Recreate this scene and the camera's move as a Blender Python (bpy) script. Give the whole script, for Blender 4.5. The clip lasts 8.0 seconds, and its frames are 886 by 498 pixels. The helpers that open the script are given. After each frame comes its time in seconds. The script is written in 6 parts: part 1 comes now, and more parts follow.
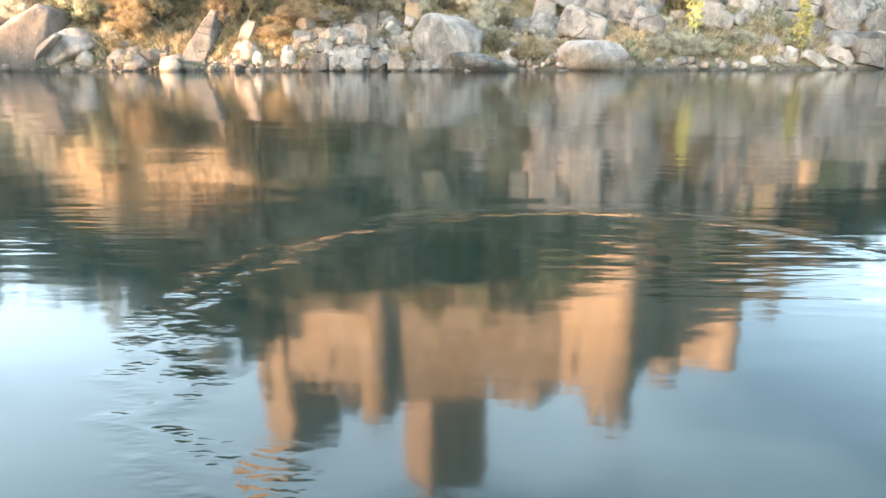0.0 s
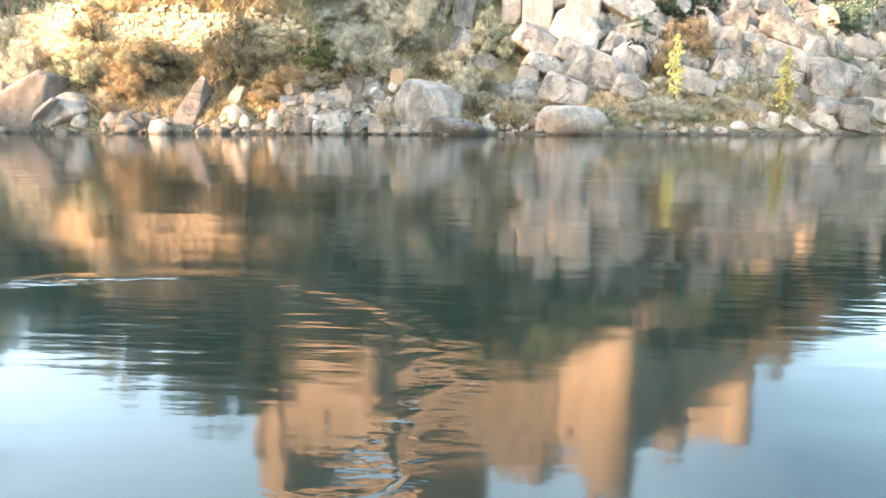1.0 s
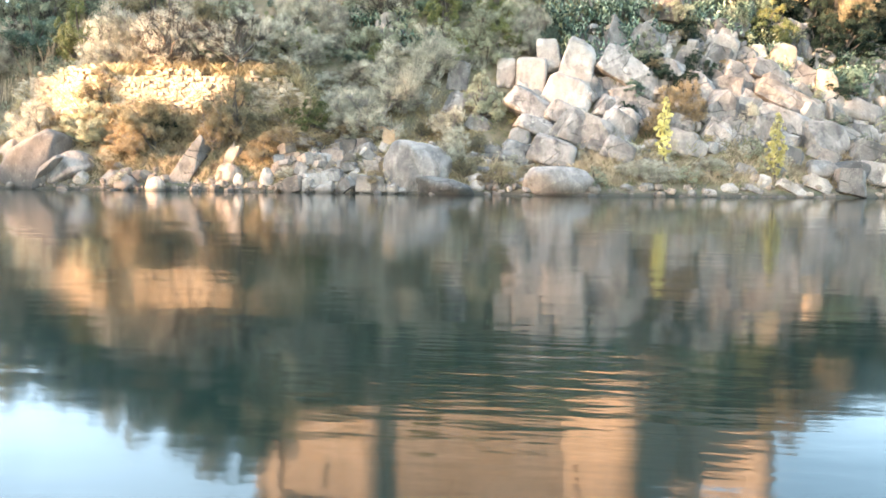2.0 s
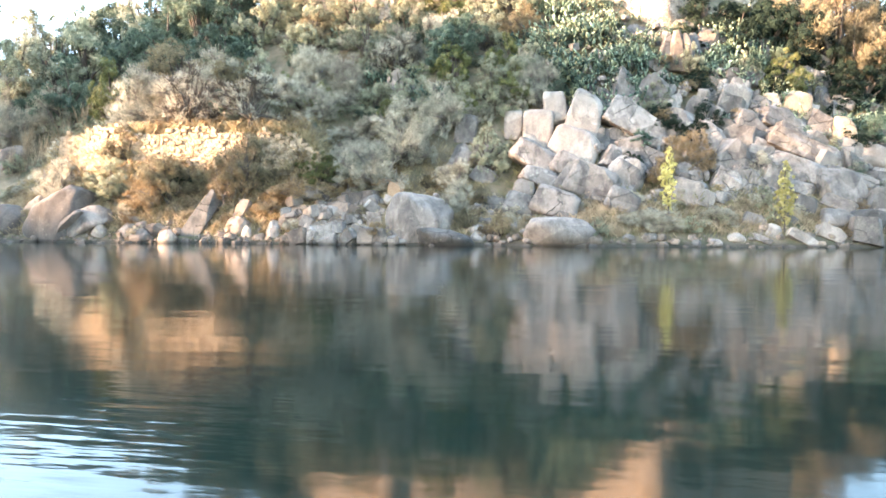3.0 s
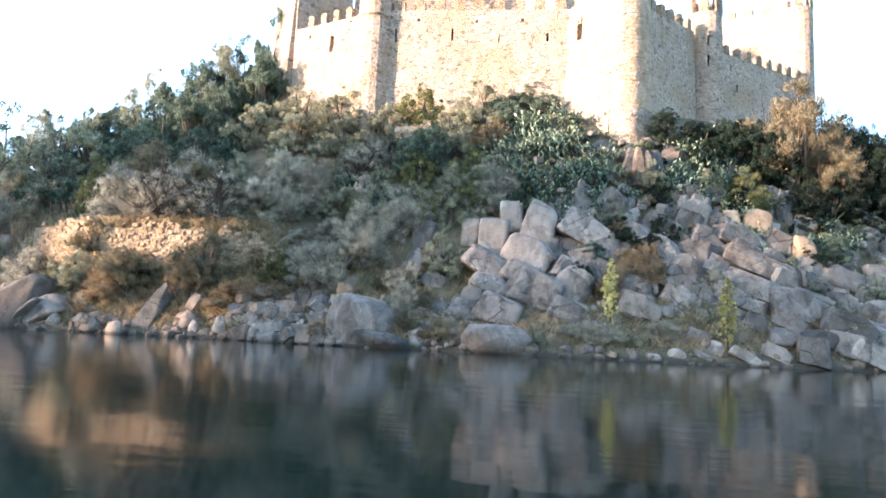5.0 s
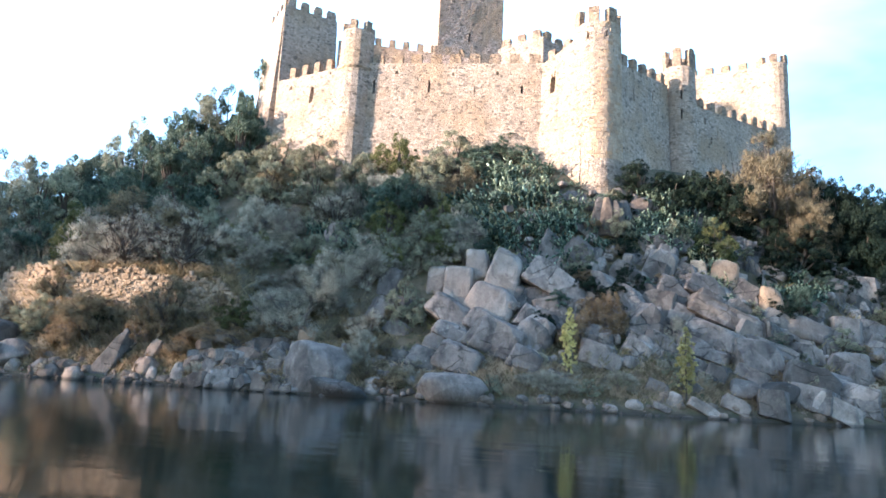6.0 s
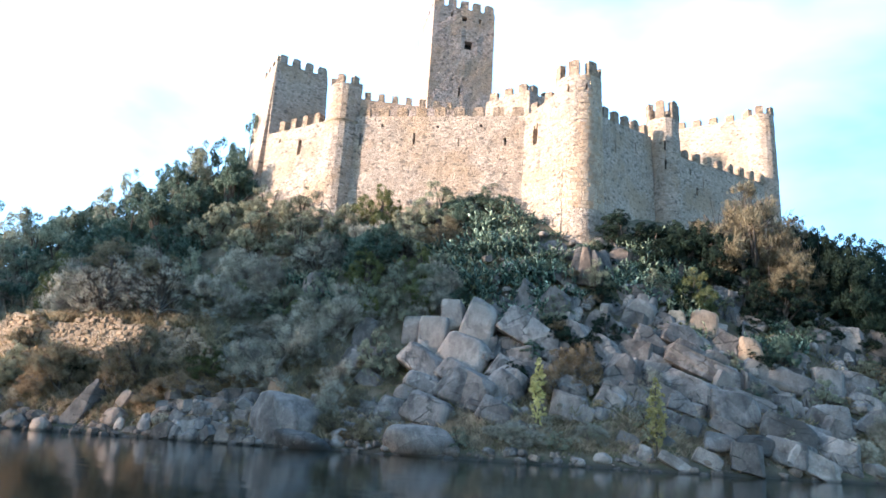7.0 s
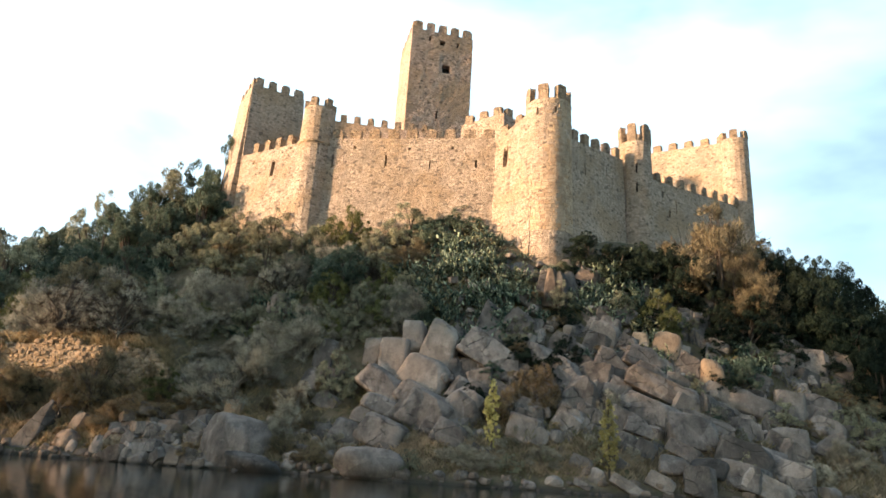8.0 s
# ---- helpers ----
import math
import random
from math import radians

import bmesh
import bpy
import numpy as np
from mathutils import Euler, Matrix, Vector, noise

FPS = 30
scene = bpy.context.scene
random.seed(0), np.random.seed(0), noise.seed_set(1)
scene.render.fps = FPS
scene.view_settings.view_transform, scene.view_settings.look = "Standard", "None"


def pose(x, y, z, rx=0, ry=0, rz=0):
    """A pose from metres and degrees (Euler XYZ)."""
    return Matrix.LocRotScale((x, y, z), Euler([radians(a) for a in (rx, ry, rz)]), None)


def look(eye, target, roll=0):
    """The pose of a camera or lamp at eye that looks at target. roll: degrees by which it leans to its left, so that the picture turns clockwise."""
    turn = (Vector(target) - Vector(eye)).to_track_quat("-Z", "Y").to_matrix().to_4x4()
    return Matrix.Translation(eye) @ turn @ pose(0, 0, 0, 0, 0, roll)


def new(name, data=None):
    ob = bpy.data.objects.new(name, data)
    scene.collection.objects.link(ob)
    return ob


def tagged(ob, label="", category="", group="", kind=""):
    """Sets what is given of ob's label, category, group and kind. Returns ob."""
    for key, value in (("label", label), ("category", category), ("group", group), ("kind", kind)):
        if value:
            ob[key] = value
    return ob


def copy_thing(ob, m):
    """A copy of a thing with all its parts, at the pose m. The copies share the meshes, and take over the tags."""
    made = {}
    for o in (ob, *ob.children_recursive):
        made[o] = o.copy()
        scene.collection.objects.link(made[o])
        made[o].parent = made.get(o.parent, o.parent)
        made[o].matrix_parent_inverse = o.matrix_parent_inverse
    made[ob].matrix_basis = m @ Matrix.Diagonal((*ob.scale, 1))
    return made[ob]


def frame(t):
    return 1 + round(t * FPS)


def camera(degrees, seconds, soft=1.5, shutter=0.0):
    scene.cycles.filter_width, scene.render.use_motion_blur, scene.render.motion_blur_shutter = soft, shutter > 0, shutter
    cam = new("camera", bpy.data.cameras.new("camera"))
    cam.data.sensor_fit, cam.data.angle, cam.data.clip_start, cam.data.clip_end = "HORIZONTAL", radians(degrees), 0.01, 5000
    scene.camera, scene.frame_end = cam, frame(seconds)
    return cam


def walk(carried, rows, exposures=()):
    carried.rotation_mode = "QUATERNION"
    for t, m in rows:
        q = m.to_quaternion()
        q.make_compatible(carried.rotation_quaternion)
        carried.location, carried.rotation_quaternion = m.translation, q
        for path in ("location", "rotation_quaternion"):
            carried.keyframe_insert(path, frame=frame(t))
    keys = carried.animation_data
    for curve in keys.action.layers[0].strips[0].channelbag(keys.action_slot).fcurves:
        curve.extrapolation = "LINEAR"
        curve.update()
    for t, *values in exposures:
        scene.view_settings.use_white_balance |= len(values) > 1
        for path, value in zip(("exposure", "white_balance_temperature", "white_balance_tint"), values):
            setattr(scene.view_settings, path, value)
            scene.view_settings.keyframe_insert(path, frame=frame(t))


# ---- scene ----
cam = camera(65.5, 8.0, soft=1.65)
PATH = [
    (0, (0.032, 0.005, 1.199), (-0.022, 1.927, 0.646), -0.1),
    (0.5, (1.537, 0.147, 1.199), (1.425, 2.089, 0.734), -0.3),
    (1, (3.032, 0.308, 1.199), (2.901, 2.267, 0.818), 0.1),
    (1.5, (4.517, 0.489, 1.199), (4.349, 2.46, 0.906), 0.5),
    (3, (8.901, 1.144, 1.199), (8.537, 3.11, 1.134), 0.2),
    (3.5, (10.337, 1.399, 1.199), (9.93, 3.357, 1.209), 0.3),
    (4, (11.76, 1.671, 1.199), (11.36, 3.629, 1.277), 1.4),
    (4.5, (13.168, 1.96, 1.199), (12.72, 3.903, 1.358), 2.1),
    (5, (14.561, 2.266, 1.199), (14.109, 4.199, 1.438), 2.7),
    (6.5, (18.643, 3.279, 1.199), (18.17, 5.168, 1.653), 3.5),
    (7, (19.97, 3.647, 1.199), (19.478, 5.513, 1.725), 3.5),
    (7.5, (21.278, 4.029, 1.199), (20.795, 5.887, 1.763), 3.6),
    (8, (22.567, 4.426, 1.199), (22.084, 6.275, 1.791), 3.6),
]
EXPOSURES = [(0.0, 3.7, 6900, 9), (1.5, 3.66, 6700, 9), (3.5, 3.42, 5850, 9), (4.0, 3.40, 5700, 9), (4.5, 2.84, 5500, 8), (5.0, 2.35, 5300, 8), (6.5, 1.72, 4720, 3), (7.0, 1.65, 4720, 2), (7.5, 1.21, 5300, 3), (8.0, 1.16, 6550, 6)]
walk(cam, [(t, look(eye, target, roll)) for t, eye, target, roll in PATH], EXPOSURES)

# ---- light ----
SUN_WAY = Vector((-0.86, -0.51, 0.158)).normalized()   # towards the sun: low, from the left, over the water
sun_data = bpy.data.lights.new("sun", "SUN")
sun_data.energy, sun_data.angle, sun_data.color = 5.2, radians(2.5), (1.0, 0.65, 0.40)
sun_lamp = new("sun", sun_data)
sun_lamp.matrix_world = look((0, 0, 150), Vector((0, 0, 150)) - SUN_WAY)


def node(tree, kind, links=(), **values):
    """A shader node; keyword values set its sockets, links are (socket, output)."""
    n = tree.nodes.new(kind)
    for key, value in values.items():
        n.inputs[key.replace("_", " ")].default_value = value
    for key, out in links:
        tree.links.new(out, n.inputs[key])
    return n


def ramp(tree, fac, stops):
    n = tree.nodes.new("ShaderNodeValToRGB")
    cr = n.color_ramp
    while len(cr.elements) < len(stops):
        cr.elements.new(0.5)
    for e, (pos, col) in zip(cr.elements, stops):
        e.position, e.color = pos, (*col, 1)
    tree.links.new(fac, n.inputs["Fac"])
    return n.outputs["Color"]


def mixed(tree, fac, a, b, blend="MIX"):
    """Mixes two colours; fac and the colours are sockets or plain values."""
    n = tree.nodes.new("ShaderNodeMix")
    n.data_type, n.blend_type = "RGBA", blend
    for sock, value in ((n.inputs[0], fac), (n.inputs[6], a), (n.inputs[7], b)):
        if isinstance(value, bpy.types.NodeSocket):
            tree.links.new(value, sock)
        elif isinstance(value, (int, float)):
            sock.default_value = value
        else:
            sock.default_value = (*value, 1)
    return n.outputs[2]


def calc(tree, op, a, b=0.0, c=0.0):
    n = tree.nodes.new("ShaderNodeMath")
    n.operation = op
    for sock, value in zip(n.inputs, (a, b, c)):
        if isinstance(value, bpy.types.NodeSocket):
            tree.links.new(value, sock)
        else:
            sock.default_value = value
    return n.outputs[0]


world = bpy.data.worlds.new("world")
scene.world = world
world.use_nodes = True
wt = world.node_tree
wt.nodes.clear()
sky = wt.nodes.new("ShaderNodeTexSky")
sky.sky_type, sky.sun_disc = "NISHITA", False
sky.sun_elevation = math.asin(SUN_WAY.z)
sky.sun_rotation = math.atan2(SUN_WAY.x, SUN_WAY.y)
sky.air_density, sky.dust_density, sky.ozone_density = 1.0, 1.2, 1.0
# thin broken cloud over the whole sky, thicker towards the sun
wco = wt.nodes.new("ShaderNodeTexCoord").outputs["Generated"]
wmap = node(wt, "ShaderNodeMapping", [("Vector", wco)], Scale=(1.3, 1.3, 3.0), Location=(0.4, 0.1, 0.0))
wn = node(wt, "ShaderNodeTexNoise", [("Vector", wmap.outputs[0])], Scale=1.7, Detail=5.0, Roughness=0.48, Distortion=0.2)
wdot = wt.nodes.new("ShaderNodeVectorMath")
wdot.operation = "DOT_PRODUCT"
wt.links.new(wco, wdot.inputs[0])
wdot.inputs[1].default_value = (-0.70, 0.75, -0.35)
cloud_in = calc(wt, "ADD", wn.outputs["Fac"], calc(wt, "MULTIPLY", wdot.outputs["Value"], 0.32))
cloud = ramp(wt, cloud_in, [(0.45, (0.06, 0.06, 0.06)), (0.70, (0.97, 0.97, 0.97))])
glow_dot = wt.nodes.new("ShaderNodeVectorMath")
glow_dot.operation = "DOT_PRODUCT"
wt.links.new(wco, glow_dot.inputs[0])
glow_dot.inputs[1].default_value = SUN_WAY
glow = calc(wt, "POWER", calc(wt, "MAXIMUM", glow_dot.outputs["Value"], 0.0), 3.0)
cloud_col = mixed(wt, glow, (3.4, 4.65, 5.85), (12.8, 13.6, 13.6))
sky_col = mixed(wt, cloud, sky.outputs[0], cloud_col)
bg = node(wt, "ShaderNodeBackground", [("Color", sky_col)], Strength=0.15)
wt.links.new(bg.outputs[0], wt.nodes.new("ShaderNodeOutputWorld").inputs[0])


# ---- materials ----
def material(name):
    m = bpy.data.materials.new(name)
    m.use_nodes = True
    t = m.node_tree
    t.nodes.clear()
    out = t.nodes.new("ShaderNodeOutputMaterial")
    b = t.nodes.new("ShaderNodeBsdfPrincipled")
    t.links.new(b.outputs[0], out.inputs[0])
    return m, t, b, out


def place_of(t):
    return t.nodes.new("ShaderNodeNewGeometry").outputs["Position"]


def noise_of(t, co, scale, detail=6.0, rough=0.6, stretch=(1, 1, 1)):
    mp = node(t, "ShaderNodeMapping", [("Vector", co)], Scale=stretch)
    return node(t, "ShaderNodeTexNoise", [("Vector", mp.outputs[0])], Scale=scale, Detail=detail, Roughness=rough).outputs["Fac"]


def bump_on(t, b, height, strength, distance):
    bp = node(t, "ShaderNodeBump", [("Height", height)], Strength=strength, Distance=distance)
    t.links.new(bp.outputs[0], b.inputs["Normal"])


def granite(name, light, dark, stain, cracks=True, spread=0.46):
    m, t, b, _ = material(name)
    co = place_of(t)
    rnd = t.nodes.new("ShaderNodeObjectInfo").outputs["Random"]
    big = noise_of(t, co, 0.55, 5)
    col = ramp(t, big, [(0.32, dark), (0.62, light)])
    col = mixed(t, calc(t, "MULTIPLY", rnd, 0.3), col, (0.36, 0.30, 0.26))
    block = node(t, "ShaderNodeTexVoronoi", [("Vector", co)], Scale=0.62)
    shade = node(t, "ShaderNodeSeparateColor", [("Color", block.outputs["Color"])])
    col = mixed(t, ramp(t, shade.outputs[0], [(0.25, (0.45, 0.45, 0.45)), (0.6, (0, 0, 0))]), col, stain)
    streak = noise_of(t, co, 1.3, 6, 0.65, (1, 1, 0.55))
    col = mixed(t, ramp(t, streak, [(0.44, (0, 0, 0)), (0.66, (0.85, 0.85, 0.85))]), col, stain)
    lichen = noise_of(t, co, 3.4, 5, 0.7)
    col = mixed(t, ramp(t, lichen, [(0.60, (0, 0, 0)), (0.72, (0.55, 0.55, 0.55))]), col, (0.42, 0.40, 0.33))
    fine = noise_of(t, co, 26, 4, 0.7)
    col = mixed(t, 0.42, col, ramp(t, fine, [(0.35, (0.10, 0.10, 0.10)), (0.65, (0.9, 0.88, 0.85))]), "OVERLAY")
    vor = t.nodes.new("ShaderNodeTexVoronoi")
    vor.feature = "DISTANCE_TO_EDGE"
    vor.inputs["Scale"].default_value = 0.75
    warp = node(t, "ShaderNodeMapping", [("Vector", co)], Scale=(0.8, 0.8, 1.5), Rotation=(0.3, 0.5, 0.2))
    wig = node(t, "ShaderNodeTexNoise", [("Vector", co)], Scale=1.4, Detail=4.0)
    bend = t.nodes.new("ShaderNodeVectorMath")
    bend.operation = "MULTIPLY_ADD"
    t.links.new(wig.outputs["Color"], bend.inputs[0])
    bend.inputs[1].default_value = (0.3, 0.3, 0.3)
    t.links.new(warp.outputs[0], bend.inputs[2])
    t.links.new(bend.outputs[0], vor.inputs["Vector"])
    part_of = ramp(t, noise_of(t, co, 0.8, 2), [(spread, (0, 0, 0)), (spread + 0.1, (1, 1, 1))])
    crack = calc(t, "MULTIPLY", ramp(t, vor.outputs["Distance"], [(0.006, (1, 1, 1)), (0.026, (0, 0, 0))]), part_of)
    if cracks:
        col = mixed(t, calc(t, "MULTIPLY", crack, 0.7), col, (0.035, 0.03, 0.026))
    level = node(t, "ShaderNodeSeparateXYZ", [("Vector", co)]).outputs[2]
    # dark foot at the waterline paints damp and the shadow gap under stones
    damp_shade = ramp(t, calc(t, "ADD", level, calc(t, "MULTIPLY", streak, 0.25)), [(0.20, (0.75, 0.75, 0.75)), (0.34, (0, 0, 0))])
    col = mixed(t, damp_shade, col, (0.06, 0.05, 0.042))
    tone = node(t, "ShaderNodeHueSaturation", [("Color", col), ("Value", calc(t, "MULTIPLY_ADD", rnd, 0.5, 0.75))])
    t.links.new(tone.outputs[0], b.inputs["Base Color"])
    b.inputs["Roughness"].default_value = 0.88
    height = calc(t, "ADD", calc(t, "MULTIPLY", big, 0.4), calc(t, "MULTIPLY", noise_of(t, co, 5, 8, 0.7), 0.28))
    if cracks:
        height = calc(t, "SUBTRACT", height, calc(t, "MULTIPLY", crack, 0.25))
    bump_on(t, b, height, 0.9, 0.30)
    return m


def masonry(name, pale, deep, size, joint=(0.34, 0.27, 0.205)):
    """Rubble walling: uneven stones in lime mortar, weathered in broad patches."""
    m, t, b, _ = material(name)
    co = place_of(t)
    wob = node(t, "ShaderNodeTexNoise", [("Vector", co)], Scale=1.5, Detail=2.0)
    off = t.nodes.new("ShaderNodeVectorMath")
    off.operation = "MULTIPLY_ADD"
    t.links.new(wob.outputs["Color"], off.inputs[0])
    off.inputs[1].default_value = (0.25, 0.25, 0.10)
    t.links.new(co, off.inputs[2])
    mp = node(t, "ShaderNodeMapping", [("Vector", off.outputs[0])], Scale=(1 / size, 1 / size, 1.55 / size))
    cells = node(t, "ShaderNodeTexVoronoi", [("Vector", mp.outputs[0])], Scale=1.0, Randomness=0.85)
    edge = t.nodes.new("ShaderNodeTexVoronoi")
    edge.feature = "DISTANCE_TO_EDGE"
    edge.inputs["Scale"].default_value, edge.inputs["Randomness"].default_value = 1.0, 0.85
    t.links.new(mp.outputs[0], edge.inputs["Vector"])
    sep = node(t, "ShaderNodeSeparateColor", [("Color", cells.outputs["Color"])])
    col = ramp(t, sep.outputs[0], [(0.0, deep), (0.45, pale), (0.8, tuple(min(1, c * 1.18) for c in pale)), (1.0, tuple(c * 0.62 for c in deep))])
    patch = noise_of(t, co, 0.32, 5, 0.6)
    col = mixed(t, ramp(t, patch, [(0.42, (0, 0, 0)), (0.66, (0.5, 0.5, 0.5))]), col, (0.30, 0.235, 0.175))
    ochre = noise_of(t, co, 0.24, 4, 0.6)
    col = mixed(t, ramp(t, ochre, [(0.46, (0, 0, 0)), (0.62, (0.55, 0.55, 0.55))]), col, (0.50, 0.335, 0.19))
    run = noise_of(t, co, 1.0, 5, 0.7, (1, 1, 0.15))
    col = mixed(t, ramp(t, run, [(0.55, (0, 0, 0)), (0.75, (0.5, 0.5, 0.5))]), col, (0.17, 0.15, 0.125))
    gap = ramp(t, edge.outputs["Distance"], [(0.02, (1, 1, 1)), (0.11, (0, 0, 0))])
    col = mixed(t, calc(t, "MULTIPLY", gap, 0.34), col, joint)
    speck = ramp(t, noise_of(t, co, 5.5, 3, 0.6, (1, 1, 1.4)), [(0.60, (0, 0, 0)), (0.68, (0.8, 0.8, 0.8))])
    col = mixed(t, speck, col, (0.13, 0.10, 0.075))
    holes = ramp(t, sep.outputs[1], [(0.93, (0, 0, 0)), (0.95, (1, 1, 1))])
    col = mixed(t, calc(t, "MULTIPLY", holes, 0.6), col, (0.09, 0.075, 0.06))
    t.links.new(col, b.inputs["Base Color"])
    b.inputs["Roughness"].default_value = 0.92
    h = calc(t, "SUBTRACT", calc(t, "MULTIPLY", sep.outputs[2], 0.6), gap)
    h = calc(t, "SUBTRACT", h, calc(t, "MULTIPLY", holes, 1.5))
    h = calc(t, "ADD", h, calc(t, "MULTIPLY", noise_of(t, co, 9, 5, 0.7), 0.6))
    bump_on(t, b, h, 0.9, 0.10)
    return m


def ashlar(name):
    """Squared blocks, each with a tone of its own."""
    m, t, b, _ = material(name)
    co = place_of(t)
    own = t.nodes.new("ShaderNodeObjectInfo").outputs["Random"]
    col = ramp(t, own, [(0.0, (0.42, 0.29, 0.19)), (0.3, (0.52, 0.385, 0.265)), (0.7, (0.58, 0.445, 0.315)), (1.0, (0.50, 0.335, 0.20))])
    stain = noise_of(t, co, 0.7, 6, 0.65, (1, 1, 0.5))
    col = mixed(t, ramp(t, stain, [(0.48, (0, 0, 0)), (0.68, (0.55, 0.55, 0.55))]), col, (0.27, 0.21, 0.155))
    grain = noise_of(t, co, 10, 6, 0.7)
    col = mixed(t, 0.35, col, ramp(t, grain, [(0.35, (0.15, 0.15, 0.15)), (0.65, (0.85, 0.85, 0.85))]), "OVERLAY")
    t.links.new(col, b.inputs["Base Color"])
    b.inputs["Roughness"].default_value = 0.92
    bump_on(t, b, calc(t, "ADD", grain, noise_of(t, co, 3, 3)), 0.9, 0.06)
    return m


def foliage(name, tones, gloss=0.5, through_light=0.25, patchy=0.75):
    m, t, b, out = material(name)
    rnd = t.nodes.new("ShaderNodeNewGeometry").outputs["Random Per Island"]
    own = t.nodes.new("ShaderNodeObjectInfo").outputs["Random"]
    col = ramp(t, rnd, [(i / (len(tones) - 1), c) for i, c in enumerate(tones)])
    clump = noise_of(t, place_of(t), 1.7, 3)
    # clump noise paints highlights and the dark gaps between leaf clumps
    col = mixed(t, ramp(t, clump, [(0.46, (0, 0, 0)), (0.68, (patchy, patchy, patchy))]), col, tuple(c * 1.3 for c in tones[-1]))
    col = mixed(t, ramp(t, clump, [(0.32, (patchy, patchy, patchy)), (0.52, (0, 0, 0))]), col, tuple(c * 0.5 for c in tones[0]))
    hsv = node(t, "ShaderNodeHueSaturation", [("Color", col), ("Value", calc(t, "MULTIPLY_ADD", own, 0.5, 0.75))])
    t.links.new(hsv.outputs[0], b.inputs["Base Color"])
    b.inputs["Roughness"].default_value = gloss
    b.inputs["Specular IOR Level"].default_value = 0.2
    tr = node(t, "ShaderNodeBsdfTranslucent", [("Color", hsv.outputs[0])])
    mx = node(t, "ShaderNodeMixShader", [(1, b.outputs[0]), (2, tr.outputs[0])], Fac=through_light)
    t.links.new(mx.outputs[0], out.inputs[0])
    return m


def simple(name, low, high, scale, rough=0.8, bump=0.3, stretch=(1, 1, 1)):
    m, t, b, _ = material(name)
    co = place_of(t)
    n = noise_of(t, co, scale, 7, 0.65, stretch)
    t.links.new(ramp(t, n, [(0.3, low), (0.7, high)]), b.inputs["Base Color"])
    b.inputs["Roughness"].default_value = rough
    bump_on(t, b, n, bump, 0.05)
    return m


GRANITE = granite("granite", (0.335, 0.288, 0.255), (0.15, 0.129, 0.116), (0.06, 0.051, 0.047))
GRANITE_PALE = granite("pale_granite", (0.39, 0.34, 0.30), (0.24, 0.208, 0.184), (0.14, 0.118, 0.104), spread=0.60)
# rusty stone; its strong orange also holds the low sun on these rocks
GRANITE_RUST_SUNLIT = granite("sunlit_rusty_granite", (0.56, 0.39, 0.24), (0.40, 0.26, 0.155), (0.2, 0.135, 0.09))
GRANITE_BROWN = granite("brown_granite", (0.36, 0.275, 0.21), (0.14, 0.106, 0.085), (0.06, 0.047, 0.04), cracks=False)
GRANITE_PINK = granite("pink_granite", (0.215, 0.178, 0.155), (0.14, 0.115, 0.1), (0.075, 0.062, 0.055), cracks=False)
GRANITE_DARK = granite("dark_granite", (0.165, 0.15, 0.14), (0.08, 0.074, 0.07), (0.045, 0.042, 0.04))
ASHLAR = ashlar("ashlar_granite")
WALL_STONE = masonry("rubble_masonry", (0.63, 0.50, 0.395), (0.49, 0.375, 0.29), 0.31)
QUOIN_STONE = masonry("coursed_granite", (0.50, 0.40, 0.29), (0.38, 0.29, 0.205), 0.62)
KEEP_STONE = masonry("keep_masonry", (0.60, 0.455, 0.375), (0.43, 0.31, 0.25), 0.33)
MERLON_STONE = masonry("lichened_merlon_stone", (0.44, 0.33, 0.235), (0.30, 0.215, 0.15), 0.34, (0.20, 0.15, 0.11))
BANK_STONE = masonry("dry_stone", (0.46, 0.365, 0.26), (0.34, 0.26, 0.18), 0.30, (0.2, 0.15, 0.10))
BANK_STONE_PLAIN = granite("warm_wall_stone", (0.47, 0.34, 0.215), (0.36, 0.26, 0.16), (0.25, 0.18, 0.115), cracks=False)
# near-black sheet behind slits and windows, painted for their unlit inside
RECESS_SHADE = simple("recess_shade", (0.015, 0.012, 0.01), (0.03, 0.025, 0.02), 4, 0.95)
BARK = simple("bark", (0.06, 0.046, 0.036), (0.14, 0.112, 0.088), 9, 0.9, 0.6, (1, 1, 0.25))
TWIG = simple("grey_twig", (0.17, 0.14, 0.115), (0.32, 0.275, 0.23), 6, 0.9)
LEAF_DARK = foliage("evergreen_leaf", [(0.058, 0.09, 0.066), (0.105, 0.142, 0.1), (0.165, 0.2, 0.145)], 0.55)
# shade on the right slope and in hollows is put into this leaf colour
LEAF_SHADED = foliage("shade_dark_leaf", [(0.009, 0.017, 0.013), (0.016, 0.027, 0.019), (0.026, 0.038, 0.024)], 0.95, 0.05)
LEAF_OLIVE = foliage("olive_leaf", [(0.19, 0.192, 0.13), (0.28, 0.28, 0.192), (0.38, 0.37, 0.255)])
LEAF_FRESH = foliage("yellow_green_leaf", [(0.10, 0.115, 0.042), (0.15, 0.16, 0.058), (0.21, 0.20, 0.08)])
LEAF_GREY = foliage("grey_twig_leaf", [(0.365, 0.335, 0.26), (0.455, 0.415, 0.325), (0.545, 0.495, 0.39)], 0.7, 0.35, 0.6)
LEAF_RUST = foliage("rusty_leaf", [(0.23, 0.16, 0.09), (0.30, 0.215, 0.125), (0.37, 0.285, 0.175)], 0.6, 0.35)
LEAF_GOLD = foliage("golden_tan_leaf", [(0.17, 0.143, 0.088), (0.23, 0.192, 0.118), (0.29, 0.242, 0.152)], 0.6, 0.35)
